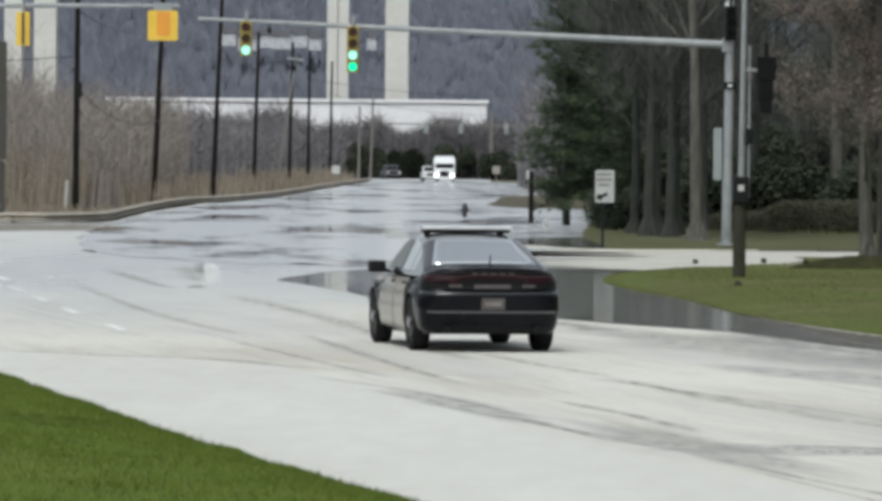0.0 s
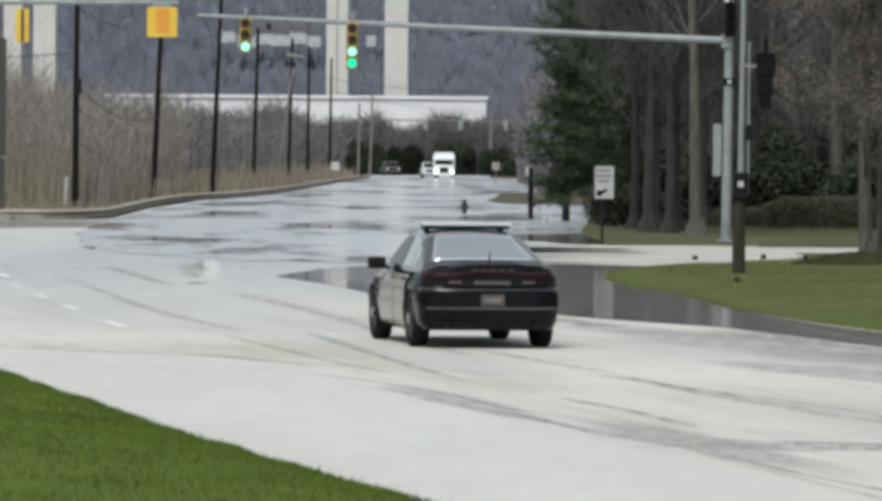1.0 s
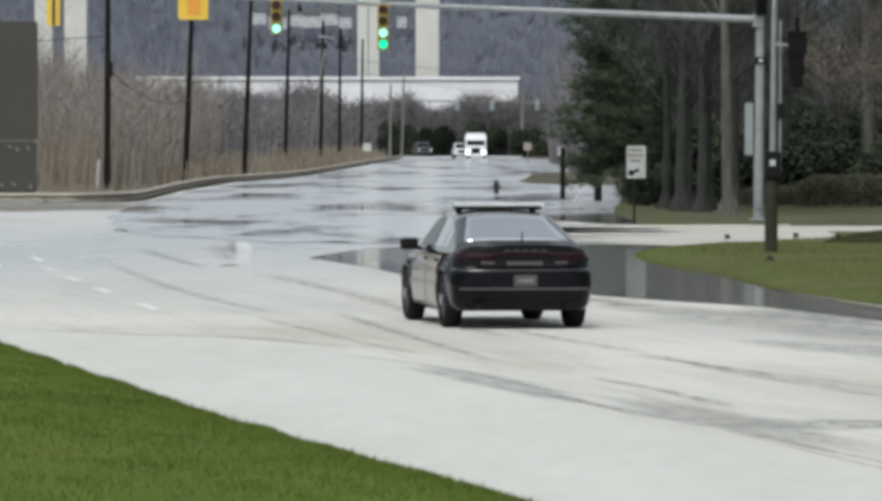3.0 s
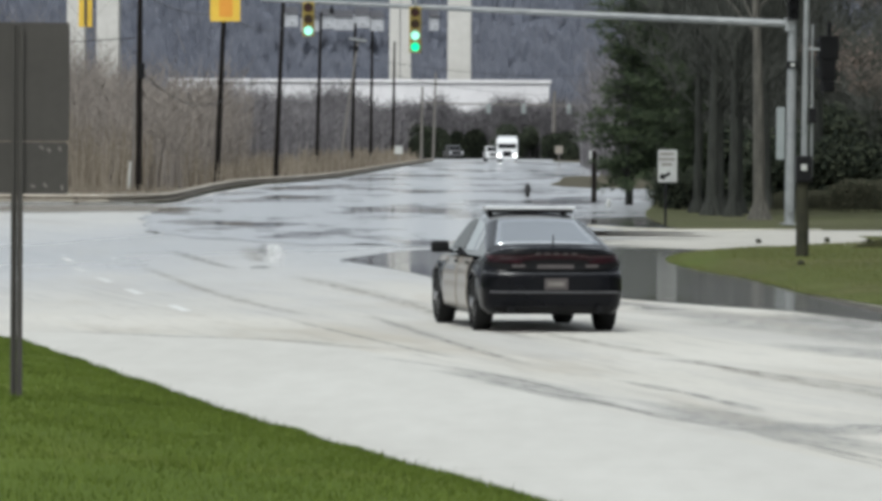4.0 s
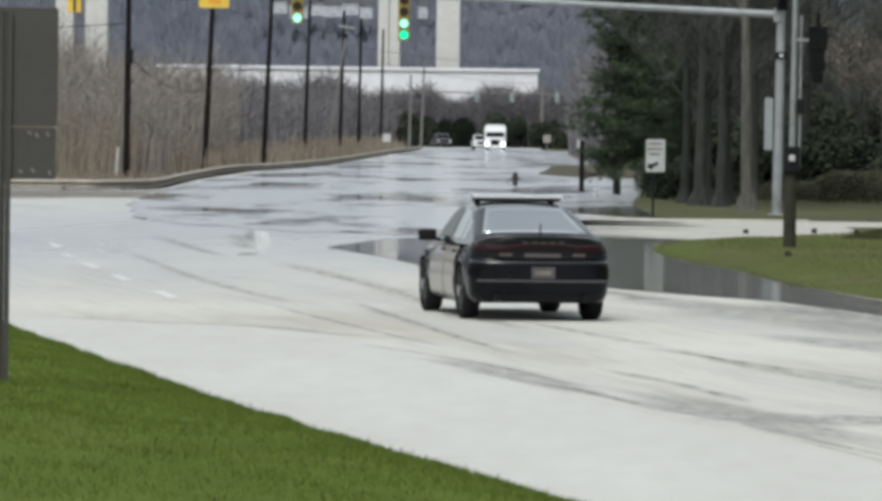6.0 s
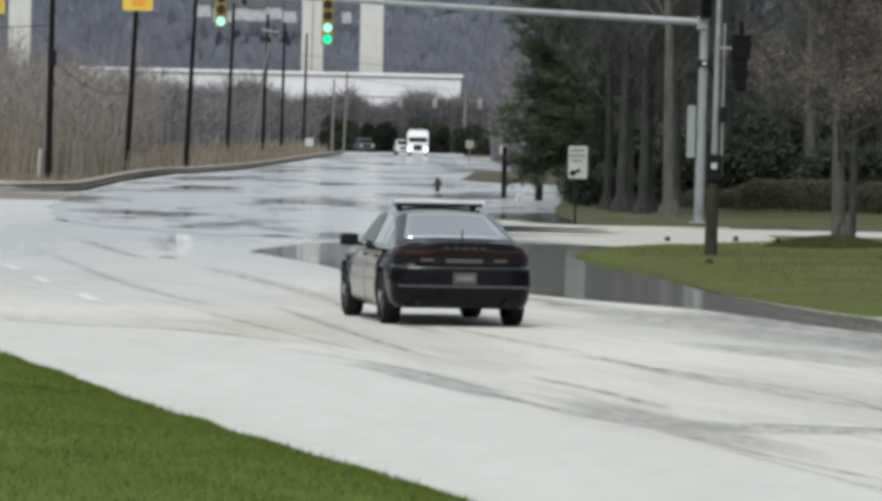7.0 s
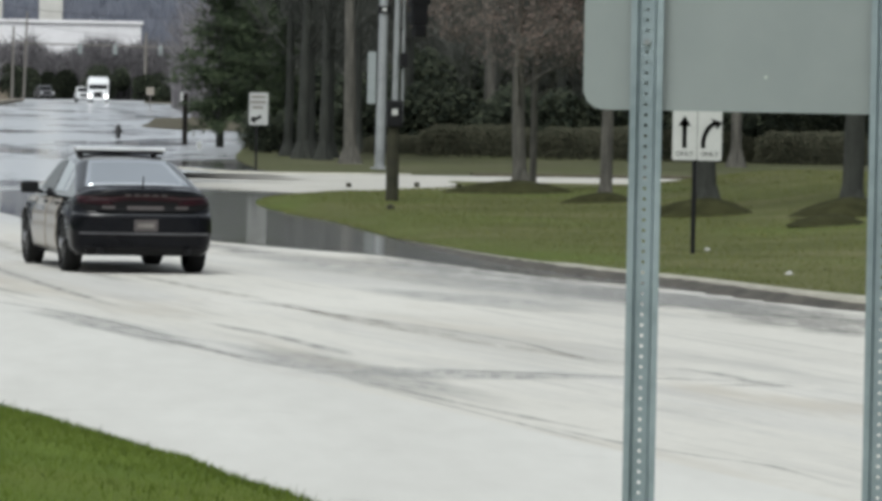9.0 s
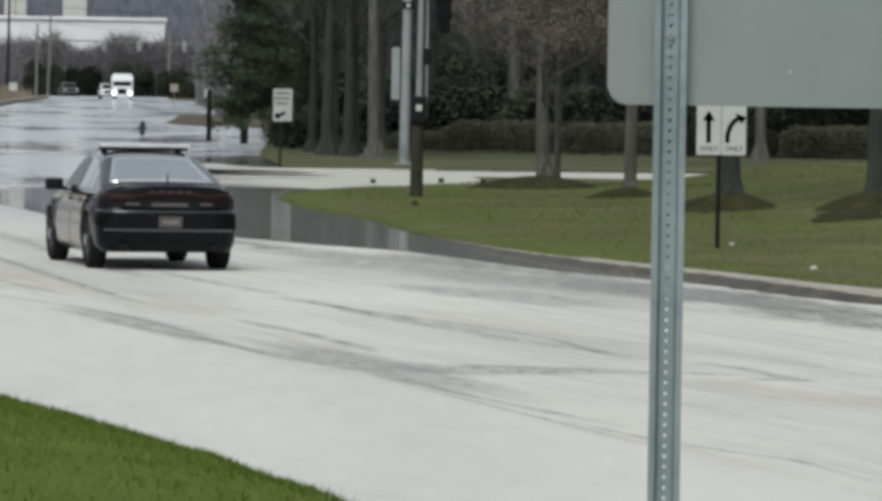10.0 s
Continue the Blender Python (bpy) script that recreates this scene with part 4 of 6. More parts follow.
def back_of_sign():
    t = thing("road_sign", pose(1.616, 13.5, 0, 0, 0, -6.5), "back of a large aluminium road sign on two punched posts", "road sign")
    for x in (-0.2875, 0.29):
        channel_post(t, x, 0.0, 0.45, 3.5, M["postzinc"], 0.078)
    part("plate", rounded_plate(0.88, 0.95, 0.004, 0.05, 8), M["alu"], t).location = (0.0, 0.012, 2.93)
    for x in (-0.2875, 0.29):
        for z in (2.62, 3.2):
            part("bolt", bm_tube((x, -0.008, z), (x, 0.0, z), 0.008, 0.008, 8), M["steel"], t)
    for x, z in ((0.0, 2.54), (0.31, 2.61)):
        part("scuff", bm_box((0.006, 0.002, 0.008), (x, 0.0096, z)), M["sign_white"], t)


back_of_sign()


def brown_sign():
    t = thing("road_sign", pose(-4.02, 46.5, 0, 0, 0, 0), "brown-backed road sign with a second plate below", "road sign")
    channel_post(t, 0.0, 0.0, 0.25, 3.44, M["brown"], 0.10)
    part("plate", rounded_plate(0.86, 0.98, 0.005, 0.03), M["brown"], t).location = (0.0, 0.012, 2.965)
    part("lower_plate", rounded_plate(0.84, 0.43, 0.005, 0.03), M["brown"], t).location = (0.0, 0.016, 2.25)
    for x, z in ((0.20, 2.42), (0.26, 2.40), (0.35, 2.41), (0.23, 2.11), (0.37, 2.09), (0.13, 2.10)):
        part("chip", bm_box((0.04, 0.002, 0.02), (x, 0.0125, z), 0, pose(0, 0, 0, 0, x * 200, 0)), M["greywood"], t, "pale chipped patch")


brown_sign()


# ---- guardrail ----
RAIL = smooth_line([(-70, 211), (-30, 211.5), (-17, 212), (-14.5, 213.5), (-13.2, 220.5), (-13.4, 240), (-13.8, 270), (-13.7, 304), (-12.2, 326), (-10.8, 375), (-9.7, 518), (-8.3, 660)], 12)


def guardrail():
    t = thing("guardrail", Matrix(), "long weathered steel guardrail curving along the flooded road", "guardrail")
    prof = [(0.04, 0.42), (-0.12, 0.455), (-0.12, 0.50), (0.05, 0.565), (0.05, 0.60), (-0.12, 0.645), (-0.12, 0.68), (0.04, 0.75), (0.06, 0.75), (0.06, 0.42)]
    verts, faces, k = [], [], len(prof)
    for i, (x, y) in enumerate(RAIL):
        d = (Vector(RAIL[min(len(RAIL) - 1, i + 1)]) - Vector(RAIL[max(0, i - 1)])).normalized()
        n = Vector((-d.y, d.x))
        verts += [(x + n.x * o, y + n.y * o, z - 0.35) for o, z in prof]
    for i in range(len(RAIL) - 1):
        for j in range(k):
            faces.append((i * k + j, i * k + (j + 1) % k, (i + 1) * k + (j + 1) % k, (i + 1) * k + j))
    sheet("beam", verts, faces, M["rail"], t)
    me, walked = mesh_of("post", bm_box((0.15, 0.2, 0.85), (0, 0, 0.20), 0.01), M["greywood"]), 0.0
    for a, b in zip(RAIL, RAIL[1:]):
        walked += (Vector(b) - Vector(a)).length
        if walked > 3.6:
            walked = 0
            p = new("post", me)
            p.parent, p.location = t, (b[0] - 0.14, b[1] + 0.08, -0.27)
    base = [(x, y) for x, y in RAIL]
    verts, faces = [], []
    for i, (x, y) in enumerate(base):
        verts += [(x + 0.25, y - 0.25, -0.10), (x + 0.2, y - 0.2, 0.02), (x - 0.5, y + 0.5, 0.03), (x - 0.6, y + 0.6, -0.12)]
    for i in range(len(base) - 1):
        for j in range(3):
            faces.append((i * 4 + j, i * 4 + j + 1, i * 4 + j + 5, i * 4 + j + 4))
    # dark colour stands in for the shadow gap below the rail
    tagged(sheet("kerb_left", verts, faces, M["mound_bank"]), "low bank under the guardrail, darkened for the rail's shade", "bank", kind="structure")


guardrail()


# ---- trees and plants ----
def prism(verts, faces, a, b, r0, r1, sides):
    d = (b - a).normalized()
    u = d.orthogonal().normalized()
    w = d.cross(u)
    k = len(verts)
    for p, r in ((a, r0), (b, r1)):
        for i in range(sides):
            t = 2 * math.pi * i / sides
            verts.append(tuple(p + (u * math.cos(t) + w * math.sin(t)) * r))
    for i in range(sides):
        j = (i + 1) % sides
        faces.append((k + i, k + j, k + sides + j, k + sides + i))


def bare_tree(seed, h, r, clear, spread, twigs=4, leaf=0, leaf_mat="dry_leaf", bark="bark", label="", leaf_size=0.042):
    """A tapering trunk with forked limbs and a fine uneven crown of twigs."""
    rnd = random.Random(seed)
    wood, fine, tips = ([], []), ([], []), []

    def grow(p, d, length, rad, level):
        n = 4 if level < 2 else 3
        pts = [p]
        for i in range(n):
            bend = 0.025 if level == 0 else 0.15
            d = (d + Vector((rnd.gauss(0, bend), rnd.gauss(0, bend), rnd.gauss(0.05, 0.09)))).normalized()
            pts.append(pts[-1] + d * length / n)
        taper = 0.45 if level else 0.35
        for i in range(n):
            a, b = rad * (1 - (1 - taper) * i / n), rad * (1 - (1 - taper) * (i + 1) / n)
            tgt = wood if level < 2 else fine
            prism(*tgt, pts[i], pts[i + 1], a, b, 8 if level == 0 else 5 if level == 1 else 3)
        if level >= 3:
            tips.extend(pts[1:])
        if level >= twigs:
            return
        count = (17, 8, 6, 4)[level]
        for i in range(count):
            f = (clear if level == 0 else 0.2) + (1 - (clear if level == 0 else 0.2)) * (i + rnd.random()) / count
            q = min(n - 1, int(f * n))
            s = pts[q].lerp(pts[q + 1], f * n - q)
            az = rnd.uniform(0, 2 * math.pi)
            out = Vector((math.cos(az), math.sin(az), 0))
            nd = (d * (0.35 if level == 0 else 0.75) + out * spread + Vector((0, 0, 0.25))).normalized()
            ln = length * rnd.uniform(0.26, 0.42) * (1.25 - 0.6 * f) if level == 0 else length * rnd.uniform(0.4, 0.65)
            grow(s, nd, ln, max(0.008 if level < 2 else 0.011, rad * (1 - 0.6 * f) * rnd.uniform(0.17, 0.33)), level + 1)

    t = thing("tree", Matrix(), label, "tree", "bare roadside trees")
    for i in range(11):
        a = 2 * math.pi * (i + rnd.random() * 0.6) / 11
        prism(*wood, Vector((math.cos(a) * r * 1.45, math.sin(a) * r * 1.45, -0.12)), Vector((math.cos(a) * r * 0.3, math.sin(a) * r * 0.3, r * rnd.uniform(1.7, 3.4))), r * 0.62, r * 0.6, 6)
    grow(Vector((0, 0, -0.2)), Vector((0, 0, 1)), h, r, 0)
    sheet("trunk", *wood, M[bark], t, smooth=True)
    sheet("crown", *fine, M["twig"], t)["kind"] = "stuff"
    if leaf:
        cards = ([], [])
        for i in range(leaf):
            p = rnd.choice(tips) + Vector((rnd.gauss(0, 0.12), rnd.gauss(0, 0.12), rnd.gauss(0, 0.1)))
            card(cards, p, rnd, leaf_size)
        sheet("leaves", *cards, M[leaf_mat], t)["kind"] = "stuff"
    return t


def card(store, p, rnd, s):
    verts, faces = store
    u = Vector((rnd.gauss(0, 1), rnd.gauss(0, 1), rnd.gauss(0, 1))).normalized()
    w = u.orthogonal().normalized()
    k, a, b = len(verts), s * rnd.uniform(0.6, 1.4), s * rnd.uniform(0.35, 0.8)
    verts += [tuple(p - u * a), tuple(p + w * b), tuple(p + u * a), tuple(p - w * b)]
    faces.append((k, k + 1, k + 2, k + 3))


def needle(store, p, along, rnd):
    verts, faces = store
    u = (along * 0.8 + Vector((rnd.gauss(0, 0.7), rnd.gauss(0, 0.7), rnd.gauss(0.15, 0.45)))).normalized()
    w = u.orthogonal().normalized() * 0.019
    k, ln = len(verts), rnd.uniform(0.15, 0.30)
    verts += [tuple(p - w), tuple(p + w), tuple(p + u * ln)]
    faces.append((k, k + 1, k + 2))


def conifer(seed, h, rad, clear, label):
    rnd = random.Random(seed)
    wood, green = ([], []), ([], [])
    prism(*wood, Vector((0, 0, -0.2)), Vector((0.1, 0, h)), 0.16, 0.03, 8)
    z = clear
    while z < h:
        f = 1 - (z - clear) / (h - clear)
        reach = rad * (0.42 + 0.58 * f ** 0.8)
        for i in range(8):
            az = rnd.uniform(0, 2 * math.pi)
            ln = reach * rnd.uniform(0.3, 1.3)
            a = Vector((0, 0, z + rnd.uniform(-0.15, 0.15)))
            b = a + Vector((math.cos(az) * ln, math.sin(az) * ln, rnd.uniform(-0.25, 0.3) * ln))
            prism(*wood, a, b, 0.03, 0.01, 3)
            for k in range(int(15 * ln)):
                q = a.lerp(b, rnd.uniform(0.15, 1.05)) + Vector((rnd.gauss(0, 0.14), rnd.gauss(0, 0.14), rnd.gauss(0.02, 0.11)))
                for _ in range(7):
                    needle(green, q + Vector((rnd.gauss(0, 0.04), rnd.gauss(0, 0.04), rnd.gauss(0, 0.03))), (b - a).normalized(), rnd)
        z += 0.34
    t = thing("pine_tree", Matrix(), label, "tree", "evergreens at the corner")
    sheet("trunk", *wood, M["bark"], t)
    sheet("crown", *green, M["needle"], t)["kind"] = "stuff"
    return t


def bush(seed, size, n, leaf, mat, label, category="bush"):
    """A mound of small leaves or twigs with an uneven outline and hollows."""
    rnd = random.Random(seed)
    store, wood = ([], []), ([], [])
    lobes = [(Vector((rnd.uniform(-0.5, 0.5) * size[0], rnd.uniform(-0.5, 0.5) * size[1], rnd.uniform(0.2, 0.62) * size[2])), rnd.uniform(0.25, 0.48)) for _ in range(12)]
    for i in range(n):
        c, k = rnd.choice(lobes)
        d = Vector((rnd.gauss(0, 1), rnd.gauss(0, 1), rnd.gauss(0, 1))).normalized() * (rnd.random() ** 0.35)
        p = c + Vector((d.x * size[0] * k * 0.6, d.y * size[1] * k * 0.6, d.z * size[2] * k))
        p.z = max(0.03, p.z)
        card(store, p, rnd, leaf)
    for c, k in lobes:
        prism(*wood, Vector((c.x * 0.4, c.y * 0.4, -0.1)), c, 0.03, 0.012, 4)
    t = thing("bush", Matrix(), label, category, "bushes behind the lawn")
    sheet("trunk", *wood, M["bark"], t)
    sheet("foliage", *store, M[mat], t)["kind"] = "stuff"
    return t


def thicket(name, seed, region, n, hmin, hmax, width, mat, label, fork=3):
    """Many thin upright stems with side shoots, too many to count. region(rnd) gives a place on the plan."""
    rnd = random.Random(seed)
    verts, faces = [], []

    def blade(p, q, w):
        d = q - p
        s = Vector((d.z, rnd.gauss(0, 0.3) * d.length, -d.x)).normalized() * w
        k = len(verts)
        verts.extend((tuple(p - s), tuple(p + s), tuple(q)))
        faces.append((k, k + 1, k + 2))

    for _ in range(n):
        x, y, f = region(rnd)
        h = rnd.uniform(hmin, hmax) * f
        p = Vector((x, y, -0.15))
        q = p + Vector((rnd.gauss(0, 0.09) * h, rnd.gauss(0, 0.09) * h, h))
        blade(p, q, width)
        for _ in range(fork):
            a = p.lerp(q, rnd.uniform(0.25, 0.9))
            ln = h * rnd.uniform(0.12, 0.34)
            blade(a, a + Vector((rnd.gauss(0, 0.5) * ln, rnd.gauss(0, 0.5) * ln, rnd.uniform(0.3, 0.9) * ln)), width * 0.6)
    ob = sheet(name, verts, faces, M[mat])
    return tagged(ob, label, "shrubs", kind="stuff")


def band(x0, x1, y0, y1, lump=0.12):
    def region(rnd):
        x, y = rnd.uniform(x0, x1), rnd.uniform(y0, y1)
        return x, y, 0.72 + 0.6 * abs(noise.noise((x * lump, y * lump * 0.3, 3.1))) + 0.25 * noise.noise((x * lump * 3, y * 0.02, 7))
    return region


def beside_rail(off0, off1, y0, y1, lump=0.3):
    """A strip outside the guardrail."""
    def region(rnd):
        y = rnd.uniform(y0, y1)
        edge = -14.6 if y < 320 else -14.6 + (y - 320) * 0.018
        x = edge - rnd.uniform(off0, off1)
        return x, y, 0.7 + 0.7 * abs(noise.noise((x * lump, y * 0.05, 1.7)))
    return region


thicket("reeds", 10, band(-80, -15.5, 222, 277, 0.3), 9000, 0.25, 0.75, 0.03, "reed", "low dry grass behind the guardrail", 1)
thicket("reeds", 11, band(-85, -17.8, 277, 330, 0.3), 15000, 2.2, 4.6, 0.035, "reed", "dense stand of dry brown reeds", 2)
thicket("reeds", 12, beside_rail(0.6, 8, 300, 640), 5000, 0.8, 2.2, 0.05, "reed", "dry brown reeds beside the guardrail", 2)
thicket("scrub", 13, band(-85, -17, 285, 380, 0.15), 11000, 5.0, 8.6, 0.035, "scrub", "tall grey leafless scrub behind the reeds", 7)
thicket("scrub", 20, band(-85, -24, 320, 390, 0.15), 4000, 7.0, 9.6, 0.03, "scrub", "tall thin leafless scrub behind the reeds", 8)
thicket("scrub", 14, band(-60, -15.5, 420, 600, 0.12), 8000, 5.0, 8.6, 0.05, "far_scrub", "dark leafless scrub along the far road", 7)
thicket("far_woods", 15, band(-60, 16, 776, 799, 0.08), 11000, 7.7, 9.9, 0.09, "far_scrub", "dark leafless woods in front of the warehouse", 7)
thicket("far_woods", 19, band(-60, -13, 690, 770, 0.08), 4500, 6.0, 9.0, 0.09, "far_scrub", "dark leafless woods beside the far crossing", 7)
thicket("far_woods", 16, band(7.5, 40, 380, 560, 0.1), 4500, 6, 14, 0.05, "far_scrub", "leafless woods beside the far road", 8)
thicket("woods", 21, band(14, 62, 219, 228, 0.1), 3200, 5, 9.5, 0.03, "twig", "thin pale leafless saplings behind the lawn", 8)
thicket("woods", 17, band(8.5, 62, 228, 330, 0.1), 12000, 6, 11.5, 0.045, "twig", "dense dark leafless woods behind the lawn", 9)


def hill_woods():
    rnd = random.Random(18)
    verts, faces = [], []
    for _ in range(60000):
        x, j = rnd.uniform(-330, 330), rnd.random()
        y = 1300 + 900 * j
        z = 150 * j ** 0.8 * (0.85 + 0.3 * noise.noise((x / 300, y / 300, 0))) - 2
        h, w = rnd.uniform(3, 7), rnd.uniform(0.4, 1.4)
        k = len(verts)
        verts += [(x - w, y, z), (x + w * 0.6, y, z), (x + w * 1.1, y, z + h * 0.6), (x + rnd.uniform(-1, 1), y + 1, z + h), (x - w * 1.1, y, z + h * 0.55)]
        faces.append((k, k + 1, k + 2, k + 3, k + 4))
    tagged(sheet("hill_woods", verts, faces, M["hill_tree"]), "leafless woods covering the far hill, tinted grey for haze", "woods", kind="stuff")


hill_woods()

GREY = "leafless grey-barked tree with a fine twiggy crown"
tree_a = bare_tree(21, 11, 0.22, 0.26, 0.65, label=GREY)
tree_a.matrix_basis = pose(7.0, 188.8, 0.1)
tree_b = bare_tree(22, 10.5, 0.19, 0.28, 0.6, label=GREY, bark="bark")
tree_b.matrix_basis = pose(7.6, 186.3, 0.1, 0, 0, 40)
tree_c = bare_tree(23, 12, 0.21, 0.48, 0.6, label=GREY, bark="pale_bark")
tree_c.matrix_basis = pose(8.15, 178.7, 0.1)
place = random.Random(5)
for base, x, y, rz, k in ((tree_b, 7.35, 191.5, 150, 1.05), (tree_a, 8.05, 193, 250, 0.95), (tree_b, 6.75, 196, 75, 0.9)):
    copy_thing(base, pose(x, y, 0.1, 0, 0, rz) @ Matrix.Scale(k, 4))
for i, (x, y) in enumerate(((9.6, 206), (11.9, 212), (14.8, 209), (17.8, 215), (21.6, 214), (25.5, 216), (30, 212), (12.8, 228), (7.0, 232), (9.9, 240), (18.5, 232))):
    copy_thing((tree_a, tree_b, tree_c)[i % 3], pose(x, y, 0.1, 0, 0, place.uniform(0, 360)) @ Matrix.Scale(place.uniform(0.85, 1.15), 4))
oak = bare_tree(31, 8.5, 0.22, 0.27, 1.7, 4, 44000, label="roadside tree keeping its dry brown leaves", bark="pale_bark", leaf_size=0.027)
oak.matrix_basis = pose(9.92, 130.4, 0.1) @ Matrix.Diagonal((0.80, 0.80, 0.93, 1))
slim = bare_tree(32, 11, 0.15, 0.32, 0.8, label="slim leafless tree on the lawn", bark="pale_bark")
slim.matrix_basis = pose(10.76, 117.8, 0.1) @ Matrix.Scale(0.93, 4)
stout = bare_tree(33, 12, 0.22, 0.35, 0.9, label="stout leafless tree with spreading roots on the lawn")
stout.matrix_basis = pose(11.53, 105.2, 0.1) @ Matrix.Scale(0.97, 4)
copy_thing(stout, pose(13.70, 101.0, 0.26, 0, 0, 130) @ Matrix.Scale(0.96, 4))
copy_thing(slim, pose(21.43, 186.9, 0.1, 0, 0, 70) @ Matrix.Scale(1.4, 4))
copy_thing(slim, pose(10.30, 131.6, 0.1, 0, 0, 30) @ Matrix.Scale(0.66, 4))
copy_thing(oak, pose(17.5, 176, 0.1, 0, 0, 200))

pine = conifer(41, 10.0, 1.95, 0.9, "dark ragged pine tree at the flooded corner")
pine.matrix_basis = pose(4.95, 221, 0.1)
copy_thing(pine, pose(6.4, 226, 0.1, 0, 0, 120) @ Matrix.Scale(0.85, 4))
copy_thing(pine, pose(7.3, 217, 0.1, 0, 0, 250) @ Matrix.Scale(0.5, 4))

ever = bush(51, (5.0, 3.0, 2.6), 9000, 0.11, "hedge", "dark evergreen bush behind the lawn")
ever.matrix_basis = pose(13.0, 208, 0.1)
for x, y, s, rz in ((16.5, 206, 1.0, 40), (19.8, 204, 1.05, 160), (23.2, 200, 0.95, 10), (26.8, 201, 1.1, 190), (30.5, 203, 1.1, 80), (6.6, 204, 0.62, 60), (10.9, 208, 0.9, 10), (10.0, 222, 1.2, 30), (14.5, 223, 1.5, 100), (19, 224, 1.6, 220), (24, 222, 1.5, 300), (35, 206, 1.3, 20)):
    copy_thing(ever, pose(x, y, 0.1, 0, 0, rz) @ Matrix.Scale(s, 4))
def clipped_hedge(seed, size, n, label):
    """A low clipped hedge: a rounded block of tight small leaves, a little lumpy."""
    rnd = random.Random(seed)
    store, wood = ([], []), ([], [])
    for _ in range(n):
        d = Vector((rnd.uniform(-1, 1), rnd.uniform(-1, 1), rnd.uniform(0.0, 1)))
        m = (abs(d.x) ** 5 + abs(d.y) ** 5 + abs(d.z) ** 4) ** 0.2
        p = d / max(m, 0.05) * rnd.uniform(0.86, 1.0)
        lump = 1 + 0.14 * noise.noise((p.x * size[0] * 0.8 + seed, p.y * size[1] * 0.8, p.z * 1.5))
        card(store, Vector((p.x * size[0] / 2 * lump, p.y * size[1] / 2 * lump, 0.05 + p.z * (size[2] - 0.05) * lump)), rnd, 0.045)
    for i in range(14):
        x, y = rnd.uniform(-0.42, 0.42) * size[0], rnd.uniform(-0.3, 0.3) * size[1]
        prism(*wood, Vector((x, y, -0.1)), Vector((x * 1.1, y * 1.1, size[2] * 0.8)), 0.03, 0.012, 4)
    t = thing("hedge", Matrix(), label, "hedge", "clipped hedges behind the lawn")
    sheet("stems", *wood, M["bark"], t)["kind"] = "stuff"
    sheet("foliage", *store, M["bush"], t)["kind"] = "stuff"
    return t


for x, y, k, rz in ((-15, 764, 1.5, 20), (-10.5, 770, 1.8, 140), (-5.5, 773, 1.6, 250), (2.6, 774, 1.9, 60), (7.5, 770, 1.5, 300)):
    copy_thing(ever, pose(x, y, -0.1, 0, 0, rz) @ Matrix.Scale(k, 4))
low = clipped_hedge(52, (4.2, 2.2, 1.15), 22000, "clipped grey-green hedge beside the lawn")
low.matrix_basis = pose(13.6, 200.5, 0.05)
for x, y, k, rz in ((17.6, 199.5, 1.0, 3), (21.6, 199, 0.94, 183), (25.4, 198.5, 1.0, 0), (11.0, 203, 0.62, 20)):
    copy_thing(low, pose(x, y, 0.05, 0, 0, rz) @ Matrix.Scale(k, 4))


def root_mound(x, y, r, h, rz):
    """Low dark swelling round a trunk, ragged at its rim."""
    verts, faces = [], []
    for j, k in enumerate((0.0, 0.25, 0.5, 0.75, 1.0)):
        for i in range(22):
            a = 2 * math.pi * i / 22
            q = k * r * (1 + 0.3 * noise.noise((math.cos(a) * 1.5 + x, math.sin(a) * 1.5, 0)))
            verts.append((math.cos(a) * q * 1.5 - 0.25 * k * r, math.sin(a) * q, h * (1 - k * k) + 0.02 - 0.04 * k))
    for j in range(4):
        for i in range(22):
            faces.append((j * 22 + i, j * 22 + (i + 1) % 22, (j + 1) * 22 + (i + 1) % 22, (j + 1) * 22 + i))
    ob = sheet("root_mound", verts, faces, M["mound_bank"], smooth=True)
    ob.matrix_basis = pose(x, y, 0.125 + lawn_rise(x, y), 0, 0, rz)
    tagged(ob, "low dark mound round a tree's roots", "soil", "root mounds")


for x, y, r, h, rz in ((9.62, 127.2, 0.95, 0.20, -14), (10.70, 117.0, 0.55, 0.14, 20), (11.50, 104.5, 0.62, 0.22, -12), (13.55, 99.8, 0.80, 0.22, 55), (12.7, 96.0, 0.65, 0.12, 62)):
    root_mound(x, y, r * 1.1, h * 1.45, rz)


